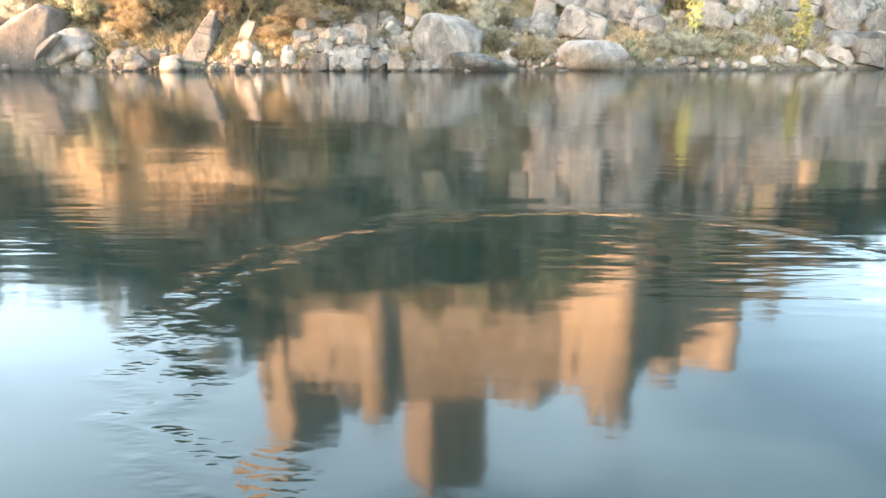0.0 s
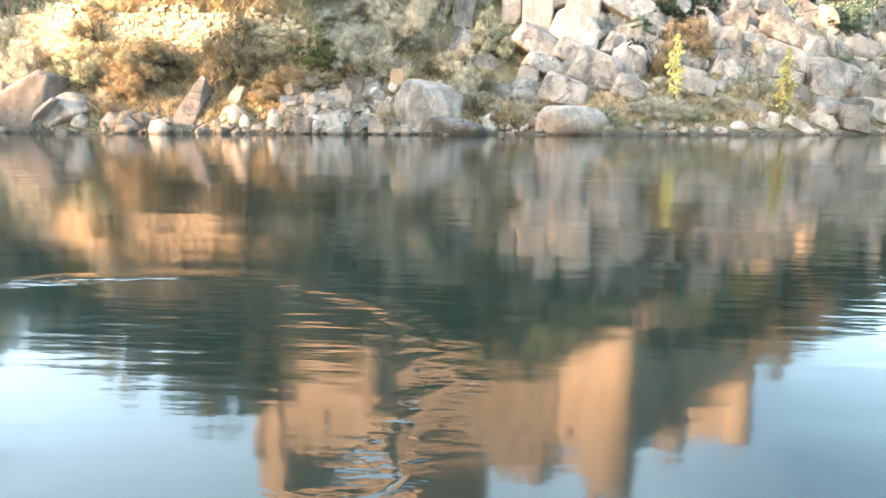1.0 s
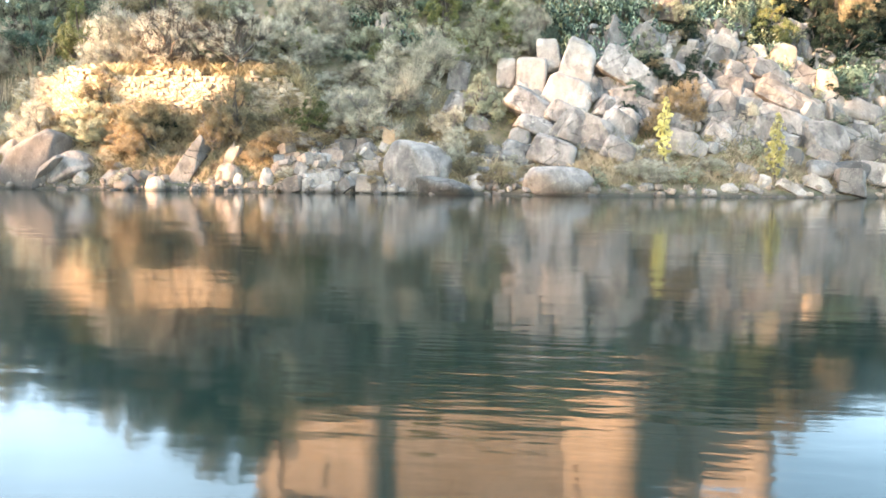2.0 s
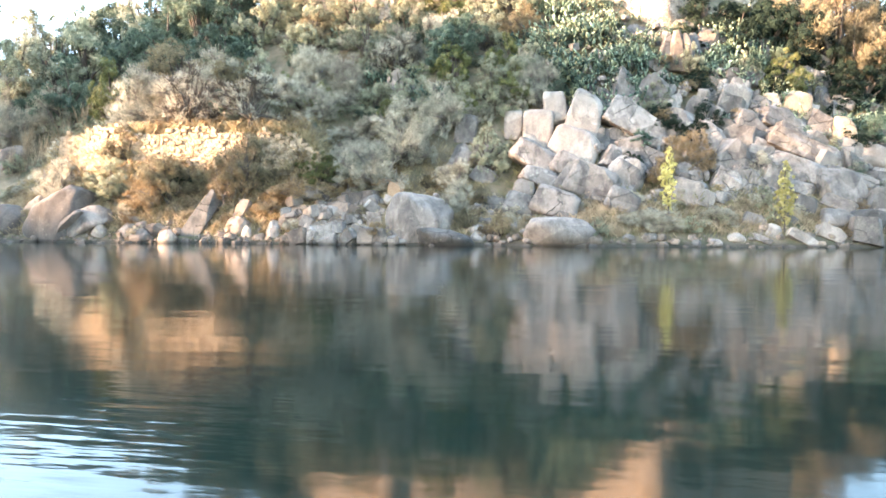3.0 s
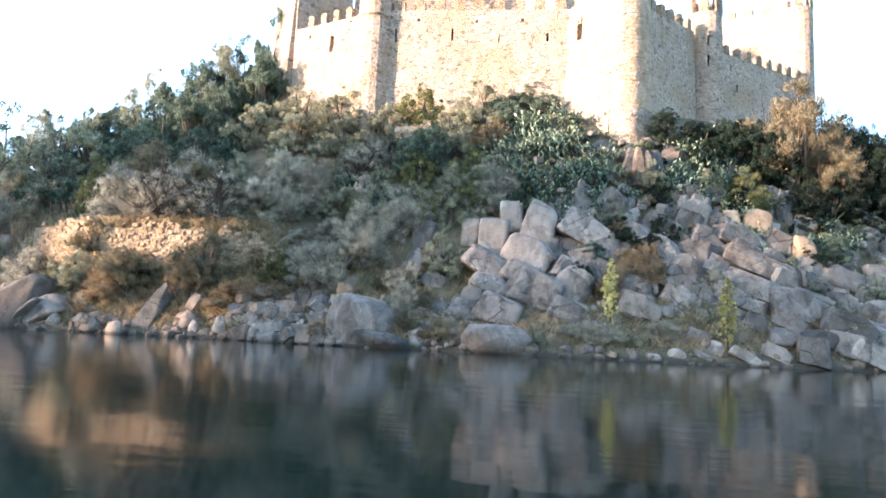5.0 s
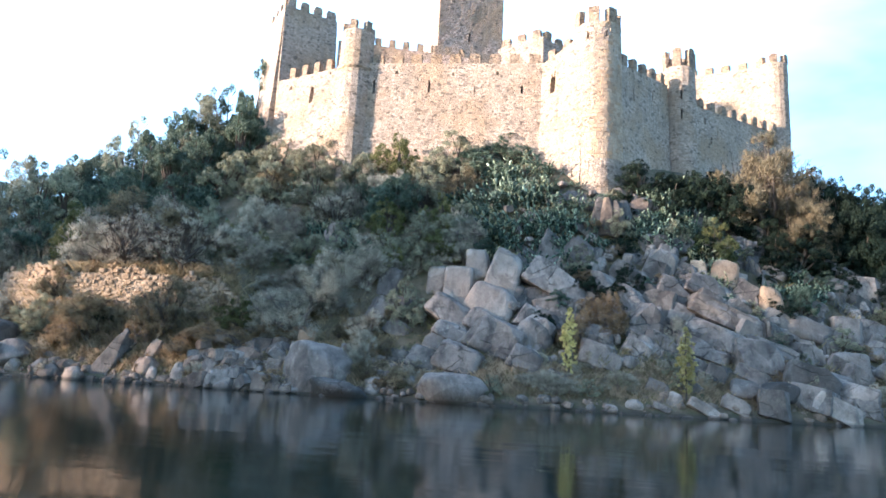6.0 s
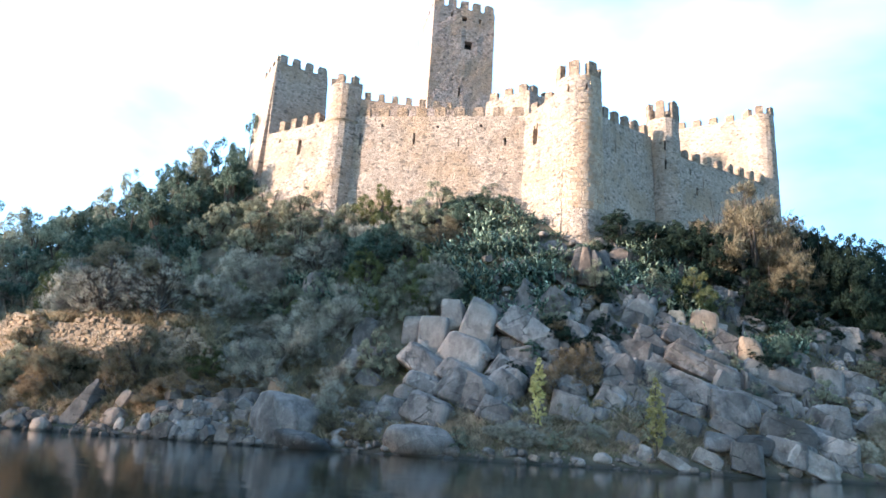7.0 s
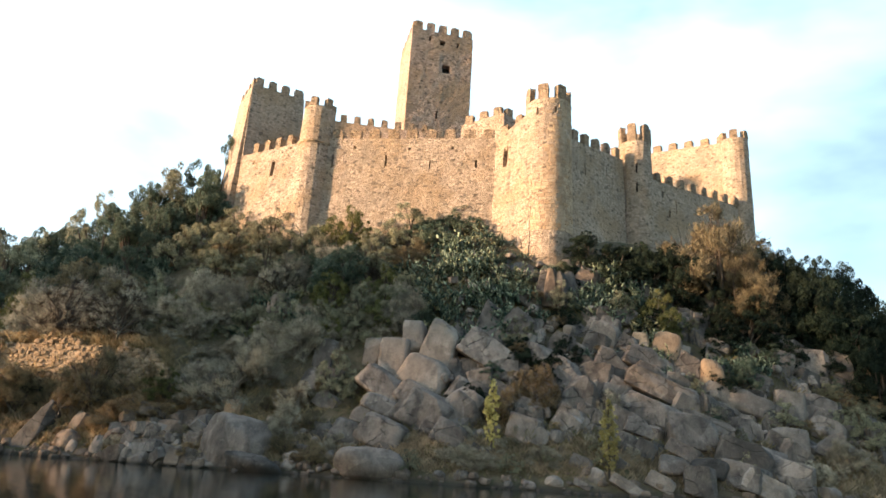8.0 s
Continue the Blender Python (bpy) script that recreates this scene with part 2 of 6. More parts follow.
LEAF_POPLAR = foliage("autumn_poplar_leaf", [(0.52, 0.44, 0.14), (0.60, 0.52, 0.20), (0.70, 0.62, 0.30)], 0.45, 0.35)
GRASS_DRY = foliage("dry_grass", [(0.31, 0.23, 0.125), (0.39, 0.30, 0.17), (0.47, 0.37, 0.22)], 0.7, 0.35)
GRASS_TAN = foliage("tan_weeds", [(0.30, 0.225, 0.145), (0.38, 0.29, 0.19), (0.45, 0.35, 0.24)], 0.7, 0.35)
GRASS_GREEN = foliage("bank_grass", [(0.11, 0.115, 0.05), (0.17, 0.155, 0.07), (0.25, 0.21, 0.10)], 0.6, 0.3)
# near-black and pale pad tones hold gap shade and sunlit highlights
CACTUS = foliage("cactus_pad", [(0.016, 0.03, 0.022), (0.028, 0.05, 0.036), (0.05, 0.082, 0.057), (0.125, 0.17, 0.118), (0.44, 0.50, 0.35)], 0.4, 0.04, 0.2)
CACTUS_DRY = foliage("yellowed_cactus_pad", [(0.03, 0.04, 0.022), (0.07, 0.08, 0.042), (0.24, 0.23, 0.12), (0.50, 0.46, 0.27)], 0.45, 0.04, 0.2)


def soil():
    m, t, b, _ = material("hillside_soil")
    co = place_of(t)
    n = noise_of(t, co, 0.35, 7, 0.65)
    col = ramp(t, n, [(0.3, (0.10, 0.08, 0.05)), (0.5, (0.17, 0.135, 0.085)), (0.68, (0.26, 0.20, 0.135))])
    green = noise_of(t, co, 0.9, 5)
    col = mixed(t, ramp(t, green, [(0.48, (0, 0, 0)), (0.62, (0.7, 0.7, 0.7))]), col, (0.065, 0.075, 0.03))
    level = node(t, "ShaderNodeSeparateXYZ", [("Vector", co)]).outputs[2]
    col = mixed(t, ramp(t, calc(t, "ADD", level, calc(t, "MULTIPLY", green, 0.3)), [(0.25, (0.8, 0.8, 0.8)), (0.55, (0, 0, 0))]), col, (0.035, 0.03, 0.024))
    f = noise_of(t, co, 14, 5, 0.75)
    col = mixed(t, 0.35, col, ramp(t, f, [(0.3, (0.1, 0.1, 0.1)), (0.7, (0.9, 0.9, 0.9))]), "OVERLAY")
    t.links.new(col, b.inputs["Base Color"])
    b.inputs["Roughness"].default_value = 0.95
    bump_on(t, b, calc(t, "ADD", f, n), 0.8, 0.15)
    return m


def river():
    m, t, b, _ = material("river_water")
    co = place_of(t)
    b.inputs["Base Color"].default_value = (0.003, 0.010, 0.009, 1)
    b.inputs["Roughness"].default_value = 0.075
    b.inputs["IOR"].default_value = 1.33
    b.inputs["Specular IOR Level"].default_value = 0.37
    long = noise_of(t, co, 0.55, 3, 0.5, (0.35, 1, 1))
    small = noise_of(t, co, 3.5, 4, 0.55, (0.45, 1, 1))
    where = noise_of(t, co, 0.09, 2, 0.5, (0.5, 1, 1))
    gust = ramp(t, where, [(0.45, (0.25, 0.25, 0.25)), (0.65, (1, 1, 1))])
    h = calc(t, "ADD", calc(t, "MULTIPLY", long, 1.0), calc(t, "MULTIPLY", calc(t, "MULTIPLY", small, 0.30), gust))
    chop = noise_of(t, co, 9.0, 3, 0.5, (0.35, 1, 1))
    h = calc(t, "ADD", h, calc(t, "MULTIPLY", calc(t, "MULTIPLY", chop, 0.08), gust))
    # the boat's spent bow wave: a low ring near the start of its way
    far = t.nodes.new("ShaderNodeVectorMath")
    far.operation = "DISTANCE"
    t.links.new(co, far.inputs[0])
    far.inputs[1].default_value = (0.75, 3.2, 0)
    off = calc(t, "DIVIDE", calc(t, "SUBTRACT", calc(t, "ADD", far.outputs["Value"], calc(t, "MULTIPLY", small, 0.6)), 2.37), 0.12)
    crest = calc(t, "POWER", 2.718, calc(t, "MULTIPLY", calc(t, "MULTIPLY", off, off), -1.0))
    h = calc(t, "ADD", h, calc(t, "MULTIPLY", crest, 0.34))
    # short trains of ripples that it throws off to its side
    lines = node(t, "ShaderNodeMapping", [("Vector", co)], Scale=(0.2, 1, 1), Rotation=(0, 0, 0.12))
    train = node(t, "ShaderNodeTexNoise", [("Vector", lines.outputs[0])], Scale=7.5, Detail=2.0, Roughness=0.5).outputs["Fac"]
    for cx, cy, r in ((-2.9, 4.5, 0.9), (1.7, 4.3, 1.0), (6.1, 4.6, 1.1)):
        near = t.nodes.new("ShaderNodeVectorMath")
        near.operation = "DISTANCE"
        t.links.new(co, near.inputs[0])
        near.inputs[1].default_value = (cx, cy, 0)
        k = calc(t, "DIVIDE", near.outputs["Value"], r)
        mask = calc(t, "POWER", 2.718, calc(t, "MULTIPLY", calc(t, "MULTIPLY", k, k), -1.0))
        h = calc(t, "ADD", h, calc(t, "MULTIPLY", calc(t, "MULTIPLY", train, mask), 0.55))
    bump_on(t, b, h, 0.5, 0.032)
    return m


SOIL, RIVER = soil(), river()


# ---- building helpers ----
def mesh_of(name, verts, faces, mat, smooth=False):
    me = bpy.data.meshes.new(name)
    me.from_pydata(verts, [], faces)
    me.materials.append(mat)
    if smooth:
        me.polygons.foreach_set("use_smooth", [True] * len(me.polygons))
    me.update()
    return me


def from_bm(name, bm, mat, smooth=False):
    me = bpy.data.meshes.new(name)
    bm.to_mesh(me)
    bm.free()
    me.materials.append(mat)
    if smooth:
        me.polygons.foreach_set("use_smooth", [True] * len(me.polygons))
    return me


def part(name, me, parent, label=""):
    ob = new(name, me)
    ob.parent = parent
    return tagged(ob, label) if label else ob


def lerp_table(v, table):
    """Straight lines between the (position, value) pairs of a short table."""
    if v <= table[0][0]:
        return table[0][1]
    for (a, p), (b, q) in zip(table, table[1:]):
        if v <= b:
            return p + (q - p) * (v - a) / (b - a)
    return table[-1][1]


SHORE = ((-140, 75), (-90, 56), (-50, 48), (-26, 43.6), (-12, 44.6), (-3, 43.2), (4, 44.6), (12, 44.4), (19, 45.6), (27, 47.5), (36, 51), (55, 60), (95, 85))
SLOPE = ((-12, -3.0), (0, -0.15), (1.2, 0.7), (5, 3.0), (9, 6.2), (13, 11.0), (17, 15.6), (21, 20.3), (24, 23.2), (28, 25.2), (45, 27), (58, 24), (80, 0), (95, -4))
BANK = ((-12, -3.0), (0, -0.15), (1.2, 0.8), (3.6, 4.0), (4.4, 5.4), (4.9, 8.2), (9, 9.8), (13, 12.6), (17, 16.4), (21, 20.8), (24, 23.4), (28, 25.2), (45, 27), (58, 24), (80, 0), (95, -4))
SWELL = ((-130, 0.0), (-90, 0.45), (-52, 0.75), (-32, 0.92), (-18, 1.0), (18, 1.0), (24, 0.94), (32, 0.85), (38, 0.76), (46, 0.58), (60, 0.42), (90, 0.0))


def ground_height(x, y):
    """The island's height over the water, without its fine roughness."""
    d = y - lerp_table(x, SHORE)
    k = min(1.0, max(0.0, (-7.0 - x) / 4.0)) * min(1.0, max(0.0, (x + 36.0) / 6.0))
    h = (1 - k) * lerp_table(d, SLOPE) + k * lerp_table(d, BANK)
    h += 2.0 * math.exp(-(((x - 2) / 9) ** 2) - ((d - 13) / 5) ** 2)
    g = lerp_table(x, SWELL)
    return h if h < 0 else min(h, 2.5) * min(1.0, 2.5 * g) + max(0.0, h - 2.5) * g


# ---- ground and water ----
def rough_ground(x, y):
    h = ground_height(x, y)
    n = noise.fractal(Vector((x * 0.22, y * 0.22, 3.1)), 1.0, 2.0, 5)
    return h + n * 0.55 * min(1.0, max(0.15, h * 0.5 + 0.3))


def build_ground():
    xs = [-150 + 5 * i for i in range(22)] + [-40 + 0.55 * i for i in range(182)] + [60.5 + 5 * i for i in range(9)]
    ys = [32 + 2 * i for i in range(5)] + [42 + 0.5 * i for i in range(70)] + [77 + 3 * i for i in range(24)]
    verts = [(x, y, rough_ground(x, y)) for y in ys for x in xs]
    n = len(xs)
    faces = [(j * n + i, j * n + i + 1, (j + 1) * n + i + 1, (j + 1) * n + i) for j in range(len(ys) - 1) for i in range(n - 1)]
    ob = new("ground", mesh_of("ground", verts, faces, SOIL, True))
    tagged(ob, "dry earthen hillside of a small river island", "ground", kind="structure")


build_ground()
wv = [(-2500, -2500, 0), (2500, -2500, 0), (2500, 2500, 0), (-2500, 2500, 0)]
tagged(new("water", mesh_of("water", wv, [(0, 1, 2, 3)], RIVER)), "calm dark green river with faint ripples", "water", kind="structure")


# ---- castle ----
def grid_wall(name, front, back, s_ends, z_base, z_top, holes, mat, closed=False, step=0.8, rough=0.05):
    """A solid wall between two surfaces over (s, z), with uneven courses; holes (s, z, width, height, depth) are cut
    into its face, each closed by a shade-coloured back.
    """
    def cuts(a, b, extra):
        k = max(1, round((b - a) / step))
        base = [a + (b - a) * i / k for i in range(k + 1)]
        base = [v for v in base if all(abs(v - e) > 0.18 for e in extra) or v in (a, b)]
        return sorted(set(base + [e for e in extra if a < e < b]))

    ss = cuts(*s_ends, [h[0] + d * h[2] / 2 for h in holes for d in (-1, 1)])
    low = min(z_top(s) for s in ss) - 0.3
    zs = cuts(z_base, low, [h[1] + d * h[3] / 2 for h in holes for d in (-1, 1)])
    count, rows = len(ss), len(zs) + 1
    verts, faces = [], []
    for surface in (front, back):
        for i, s in enumerate(ss):
            for j in range(rows):
                z = zs[j] if j < rows - 1 else z_top(s)
                p = Vector(surface(s, z))
                if surface is front:
                    q = Vector(front(s, z)) - Vector(back(s, z))
                    q.z = 0
                    p += q.normalized() * (noise.noise(p * 0.7) * rough + noise.noise(p * 2.3) * rough * 0.6)
                verts.append(tuple(p))
    half = count * rows
    at = lambda side, i, j: side * half + (i % (count - 1) if closed else i) * rows + j

    def hole_at(i, j):
        if j >= rows - 2:
            return None
        s, z = (ss[i] + ss[i + 1]) / 2, (zs[j] + zs[j + 1]) / 2
        for h in holes:
            if abs(s - h[0]) < h[2] / 2 and abs(z - h[1]) < h[3] / 2:
                return h
        return None

    recess = {}
    def inner(i, j, depth):
        if (i, j) not in recess:
            a, b = Vector(verts[at(0, i, j)]), Vector(verts[at(1, i, j)])
            recess[i, j] = len(verts)
            verts.append(tuple(a + (b - a).normalized() * depth))
        return recess[i, j]

    dark = []
    for i in range(count - 1):
        for j in range(rows - 1):
            h = hole_at(i, j)
            if h is None:
                faces.append((at(0, i, j), at(0, i + 1, j), at(0, i + 1, j + 1), at(0, i, j + 1)))
            else:
                d = h[4]
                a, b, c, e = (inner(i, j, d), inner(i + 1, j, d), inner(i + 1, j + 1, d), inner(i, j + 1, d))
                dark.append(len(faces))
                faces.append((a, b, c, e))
                for (u, v, p, q, ni, nj) in ((at(0, i, j), at(0, i + 1, j), b, a, i, j - 1), (at(0, i + 1, j + 1), at(0, i, j + 1), e, c, i, j + 1),
                                             (at(0, i, j + 1), at(0, i, j), a, e, i - 1, j), (at(0, i + 1, j), at(0, i + 1, j + 1), c, b, i + 1, j)):
                    if hole_at(ni, nj) is None:
                        faces.append((u, v, p, q))
            faces.append((at(1, i + 1, j), at(1, i, j), at(1, i, j + 1), at(1, i + 1, j + 1)))
        faces.append((at(0, i, rows - 1), at(0, i + 1, rows - 1), at(1, i + 1, rows - 1), at(1, i, rows - 1)))
    if not closed:
        for i in (0, count - 1):
            for j in range(rows - 1):
                f = (at(0, i, j), at(0, i, j + 1), at(1, i, j + 1), at(1, i, j))
                faces.append(f if i == 0 else f[::-1])
    me = mesh_of(name, verts, faces, mat)
    me.materials.append(RECESS_SHADE)
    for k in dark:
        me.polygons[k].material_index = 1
    return me


MERLONS = {}


def merlon_mesh(w, d, h, seed, mat):
    key = (round(w, 1), round(d, 1), round(h, 1), seed % 4, mat.name)
    if key not in MERLONS:
        rnd = random.Random(seed % 4 + int(w * 10))
        bm = bmesh.new()
        bmesh.ops.create_cube(bm, size=1.0)
        bmesh.ops.subdivide_edges(bm, edges=bm.edges[:], cuts=2, use_grid_fill=True)
        for v in bm.verts:
            top = max(0.0, v.co.z)
            lean = 1 - 0.05 * top
            v.co = Vector((v.co.x * w * lean, v.co.y * d * lean, (v.co.z + 0.5) * h + (0.05 * h if v.co.z > 0.4 and abs(v.co.x) < 0.3 else 0)))
            v.co += Vector((rnd.uniform(-0.035, 0.035), rnd.uniform(-0.035, 0.035), rnd.uniform(-0.04, 0.04) if v.co.z > 0.1 else 0))
        MERLONS[key] = from_bm("merlon", bm, mat)
    return MERLONS[key]


def merlons_along(parent, a, b, za, zb, count, width, depth, height, mat, skip=(), inset=0.35):
    a, b = Vector(a), Vector(b)
    turn = math.degrees(math.atan2(b.y - a.y, b.x - a.x))
    inward = Vector((-(b - a).y, (b - a).x)).normalized() * inset
    for k in range(count):
        if k in skip:
            continue
        f = (k + 0.5) / count
        p = a + (b - a) * f + inward
        ob = part("merlon", merlon_mesh(width, depth, height, k * 7 + count, mat), parent)
        ob.matrix_basis = pose(p.x, p.y, za + (zb - za) * f - 0.05, 0, 0, turn)


def straight_wall(name, a, b, z0, za, zb, mat, parent, label="", holes=(), thick=1.3, batter=0.03, rough=0.06):
    """A wall from a to b in plan, whose face looks to the right of that way; its top runs from za to zb."""
    a, b = Vector(a), Vector(b)
    way = (b - a).normalized()
    out = Vector((way.y, -way.x))
    length = (b - a).length
    top = lambda s: za + (zb - za) * s / length
    front = lambda s, z: (*(a + way * s + out * max(0.0, (max(za, zb) - z) * batter)), z)
    back = lambda s, z: (*(a + way * s - out * thick), z)
    return part(name, grid_wall(name, front, back, (0, length), z0, top, holes, mat, rough=rough), parent, label)


def round_tower(name, c, r, z0, z1, mat, parent, label="", holes=(), batter=0.02, sweep=(0, 360)):
    a0, a1 = radians(sweep[0]), radians(sweep[1])
    arc = (a1 - a0) * r
    front = lambda s, z: (c[0] + (r + (z1 - z) * batter) * math.cos(a0 + s / r), c[1] + (r + (z1 - z) * batter) * math.sin(a0 + s / r), z)
    back = lambda s, z: (c[0] + (r - 0.9) * math.cos(a0 + s / r), c[1] + (r - 0.9) * math.sin(a0 + s / r), z)
    full = sweep[1] - sweep[0] == 360
    return part(name, grid_wall(name, front, back, (0, arc), z0, lambda s: z1, holes, mat, closed=full, step=0.62), parent, label)


def ring_merlons(parent, c, r, z, angles, width, height, mat):
    for k, deg in enumerate(angles):
        ob = part("merlon", merlon_mesh(width, 0.6, height, k * 3 + 1, mat), parent)
        ob.matrix_basis = pose(c[0] + (r - 0.32) * math.cos(radians(deg)), c[1] + (r - 0.32) * math.sin(radians(deg)), z - 0.05, 0, 0, deg + 90)


def square_tower(name, corner, turn, w, d, z0, z1, mat, parent, label, holes_front=(), batter=0.012, counts=(4, 4), merlon=(0.95, 0.6, 0.95)):
    """Four walls from the front left corner; turn: degrees by which the front is swung anticlockwise from facing -y."""
    t = radians(turn)
    along, inw = Vector((math.cos(t), math.sin(t))), Vector((-math.sin(t), math.cos(t)))
    p = Vector(corner)
    q = [p, p + along * w, p + along * w + inw * d, p + inw * d]
    tower = part(name, None, parent, label)
    for k in range(4):
        a, b = q[k], q[(k + 1) % 4]
        straight_wall("tower_wall", a, b, z0, z1, z1, mat, tower, holes=holes_front if k == 0 else (), thick=1.0, batter=batter, rough=0.05)
        # the merlons stand on the wall heads
        merlons_along(tower, a, b, z1, z1, counts[k % 2], *merlon, mat)
    return tower


castle = tagged(new("castle"), "medieval castle of weathered tan granite on the island's crown", "castle")

# long front curtain between the two bow turrets
curtain = straight_wall("curtain_wall", (-7.9, 66.9), (11.0, 68.85), 20.5, 34.0, 33.9, WALL_STONE, castle, "sunlit rubble curtain wall with arrow slits",
                        [(1.30, 31.3, 0.22, 1.5, 0.8), (7.15, 31.35, 0.22, 1.35, 0.8), (16.75, 30.95, 0.24, 0.9, 0.8), (11.9, 30.9, 0.13, 1.1, 0.7),
                         (3.6, 32.9, 0.3, 0.35, 0.5), (9.6, 32.7, 0.3, 0.3, 0.5), (14.2, 32.8, 0.3, 0.3, 0.5)])
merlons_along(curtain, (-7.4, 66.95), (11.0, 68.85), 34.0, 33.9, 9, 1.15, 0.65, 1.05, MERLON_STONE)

# wall that steps out to the tall bow turret
spur = straight_wall("spur_wall", (10.7, 68.95), (15.1, 65.8), 19.0, 33.7, 35.4, WALL_STONE, castle, "sunlit forward wall with a notched window",
                     [(1.65, 31.05, 0.62, 1.75, 0.9), (1.45, 32.1, 0.16, 0.45, 0.9), (1.85, 32.25, 0.16, 0.6, 0.9)], batter=0.035)
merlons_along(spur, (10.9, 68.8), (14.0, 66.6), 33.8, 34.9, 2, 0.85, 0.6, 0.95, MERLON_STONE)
TURRET = (16.2, 67.75)
bow = round_tower("round_turret", TURRET, 2.3, 18.0, 36.4, WALL_STONE, castle, "tall rounded rubble turret edged with large squared blocks",
                  [(10.0, 35.0, 0.22, 0.8, 0.5), (11.8, 35.1, 0.22, 0.7, 0.5)], batter=0.022)
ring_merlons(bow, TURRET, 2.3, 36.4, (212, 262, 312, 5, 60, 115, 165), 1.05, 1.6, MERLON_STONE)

# walls that run back from the turret, in shade
flank = straight_wall("flank_wall", (18.2, 66.9), (23.6, 76.4), 17.5, 32.6, 34.3, WALL_STONE, castle, "shaded flank wall with narrow slits",
                      [(3.1, 30.3, 0.2, 1.3, 0.8), (7.3, 31.8, 0.2, 1.4, 0.8), (1.4, 30.0, 0.18, 0.8, 0.6)])
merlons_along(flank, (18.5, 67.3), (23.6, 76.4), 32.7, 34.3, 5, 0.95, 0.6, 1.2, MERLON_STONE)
MID = (24.95, 78.15)
mid = round_tower("round_turret", MID, 1.78, 20.0, 36.6, WALL_STONE, castle, "half-round shaded flank turret with worn merlons", [(8.5, 33.2, 0.2, 1.1, 0.5), (8.5, 31.0, 0.2, 1.2, 0.5)], batter=0.01)
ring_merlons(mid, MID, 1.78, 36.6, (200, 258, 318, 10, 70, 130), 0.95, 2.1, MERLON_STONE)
flank_far = straight_wall("flank_wall", (26.5, 78.9), (37.4, 90.0), 18.0, 33.0, 33.6, WALL_STONE, castle, "shaded rear flank wall with small merlons",
                          [(3.0, 29.5, 0.35, 0.85, 0.8), (2.0, 31.6, 0.2, 0.9, 0.7), (4.2, 30.6, 0.16, 1.6, 0.7)])
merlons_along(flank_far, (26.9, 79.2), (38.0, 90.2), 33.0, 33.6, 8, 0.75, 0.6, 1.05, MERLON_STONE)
END = (37.8, 92.0)
end_tower = round_tower("round_turret", END, 1.75, 22.0, 43.2, WALL_STONE, castle, "tall sunlit end turret", batter=0.004)
ring_merlons(end_tower, END, 1.75, 43.2, (200, 262, 325, 60, 130), 0.95, 1.1, MERLON_STONE)
far_wall = straight_wall("rear_wall", (27.5, 96.2), (37.2, 91.2), 28.0, 44.2, 43.0, WALL_STONE, castle, "sunlit rear wall behind the flank")
merlons_along(far_wall, (27.5, 96.2), (37.2, 91.2), 44.2, 43.0, 5, 1.1, 0.65, 1.0, MERLON_STONE)

# wall and tower at the upstream end
west = straight_wall("forward_wall", (-18.6, 68.9), (-9.4, 65.95), 20.0, 33.4, 33.3, WALL_STONE, castle, "sunlit forward wall with a tall window",
                     [(5.15, 30.8, 0.5, 1.8, 0.9), (2.0, 32.2, 0.25, 0.5, 0.6), (7.5, 33.0, 0.25, 0.5, 0.6)], batter=0.05)
merlons_along(west, (-17.6, 68.6), (-11.0, 66.45), 33.4, 33.3, 4, 0.75, 0.65, 1.25, MERLON_STONE)
BOW2 = (-9.0, 67.5)
bow2 = round_tower("round_turret", BOW2, 1.75, 20.0, 37.6, WALL_STONE, castle, "slender rounded turret with a projecting string course", [(6.1, 35.2, 0.2, 0.6, 0.5), (6.1, 32.6, 0.25, 0.7, 0.5)], batter=0.02)
ring_merlons(bow2, BOW2, 1.75, 37.6, (205, 268, 330, 40, 120), 0.85, 1.1, MERLON_STONE)
sb = bmesh.new()
for z, r in ((33.05, 1.86), (33.2, 2.02), (33.4, 2.02), (33.5, 1.84)):
    for k in range(28):
        a = k * math.tau / 28
        sb.verts.new((BOW2[0] + r * math.cos(a), BOW2[1] + r * math.sin(a), z))
sb.verts.ensure_lookup_table()
for j in range(3):
    for k in range(28):
        sb.faces.new([sb.verts[j * 28 + k], sb.verts[j * 28 + (k + 1) % 28], sb.verts[(j + 1) * 28 + (k + 1) % 28], sb.verts[(j + 1) * 28 + k]])
part("string_course", from_bm("string_course", sb, QUOIN_STONE), bow2)
upstream = square_tower("corner_tower", (-19.0, 69.2), 44, 6.4, 6.6, 20.0, 43.0, WALL_STONE, castle, "tall square corner tower, its front in shade", batter=0.045, counts=(4, 4), merlon=(0.95, 0.6, 1.1))
inner = straight_wall("rear_wall", (-14.0, 73.6), (1.0, 78.0), 30.0, 40.6, 39.6, KEEP_STONE, castle, "inner wall seen over the curtain, in shade")
merlons_along(inner, (-13.5, 73.7), (1.0, 78.0), 40.5, 39.6, 9, 0.85, 0.6, 1.05, MERLON_STONE)
inner_b = straight_wall("rear_wall", (4.2, 80.2), (9.8, 78.6), 30.0, 41.7, 42.3, WALL_STONE, castle, "sunlit inner wall beside the keep")
merlons_along(inner_b, (4.2, 80.2), (9.8, 78.6), 41.7, 42.3, 3, 1.1, 0.6, 1.1, MERLON_STONE)
inner_c = straight_wall("rear_wall", (9.8, 78.6), (13.5, 83.5), 30.0, 42.2, 41.6, KEEP_STONE, castle, "shaded inner wall beside the keep")
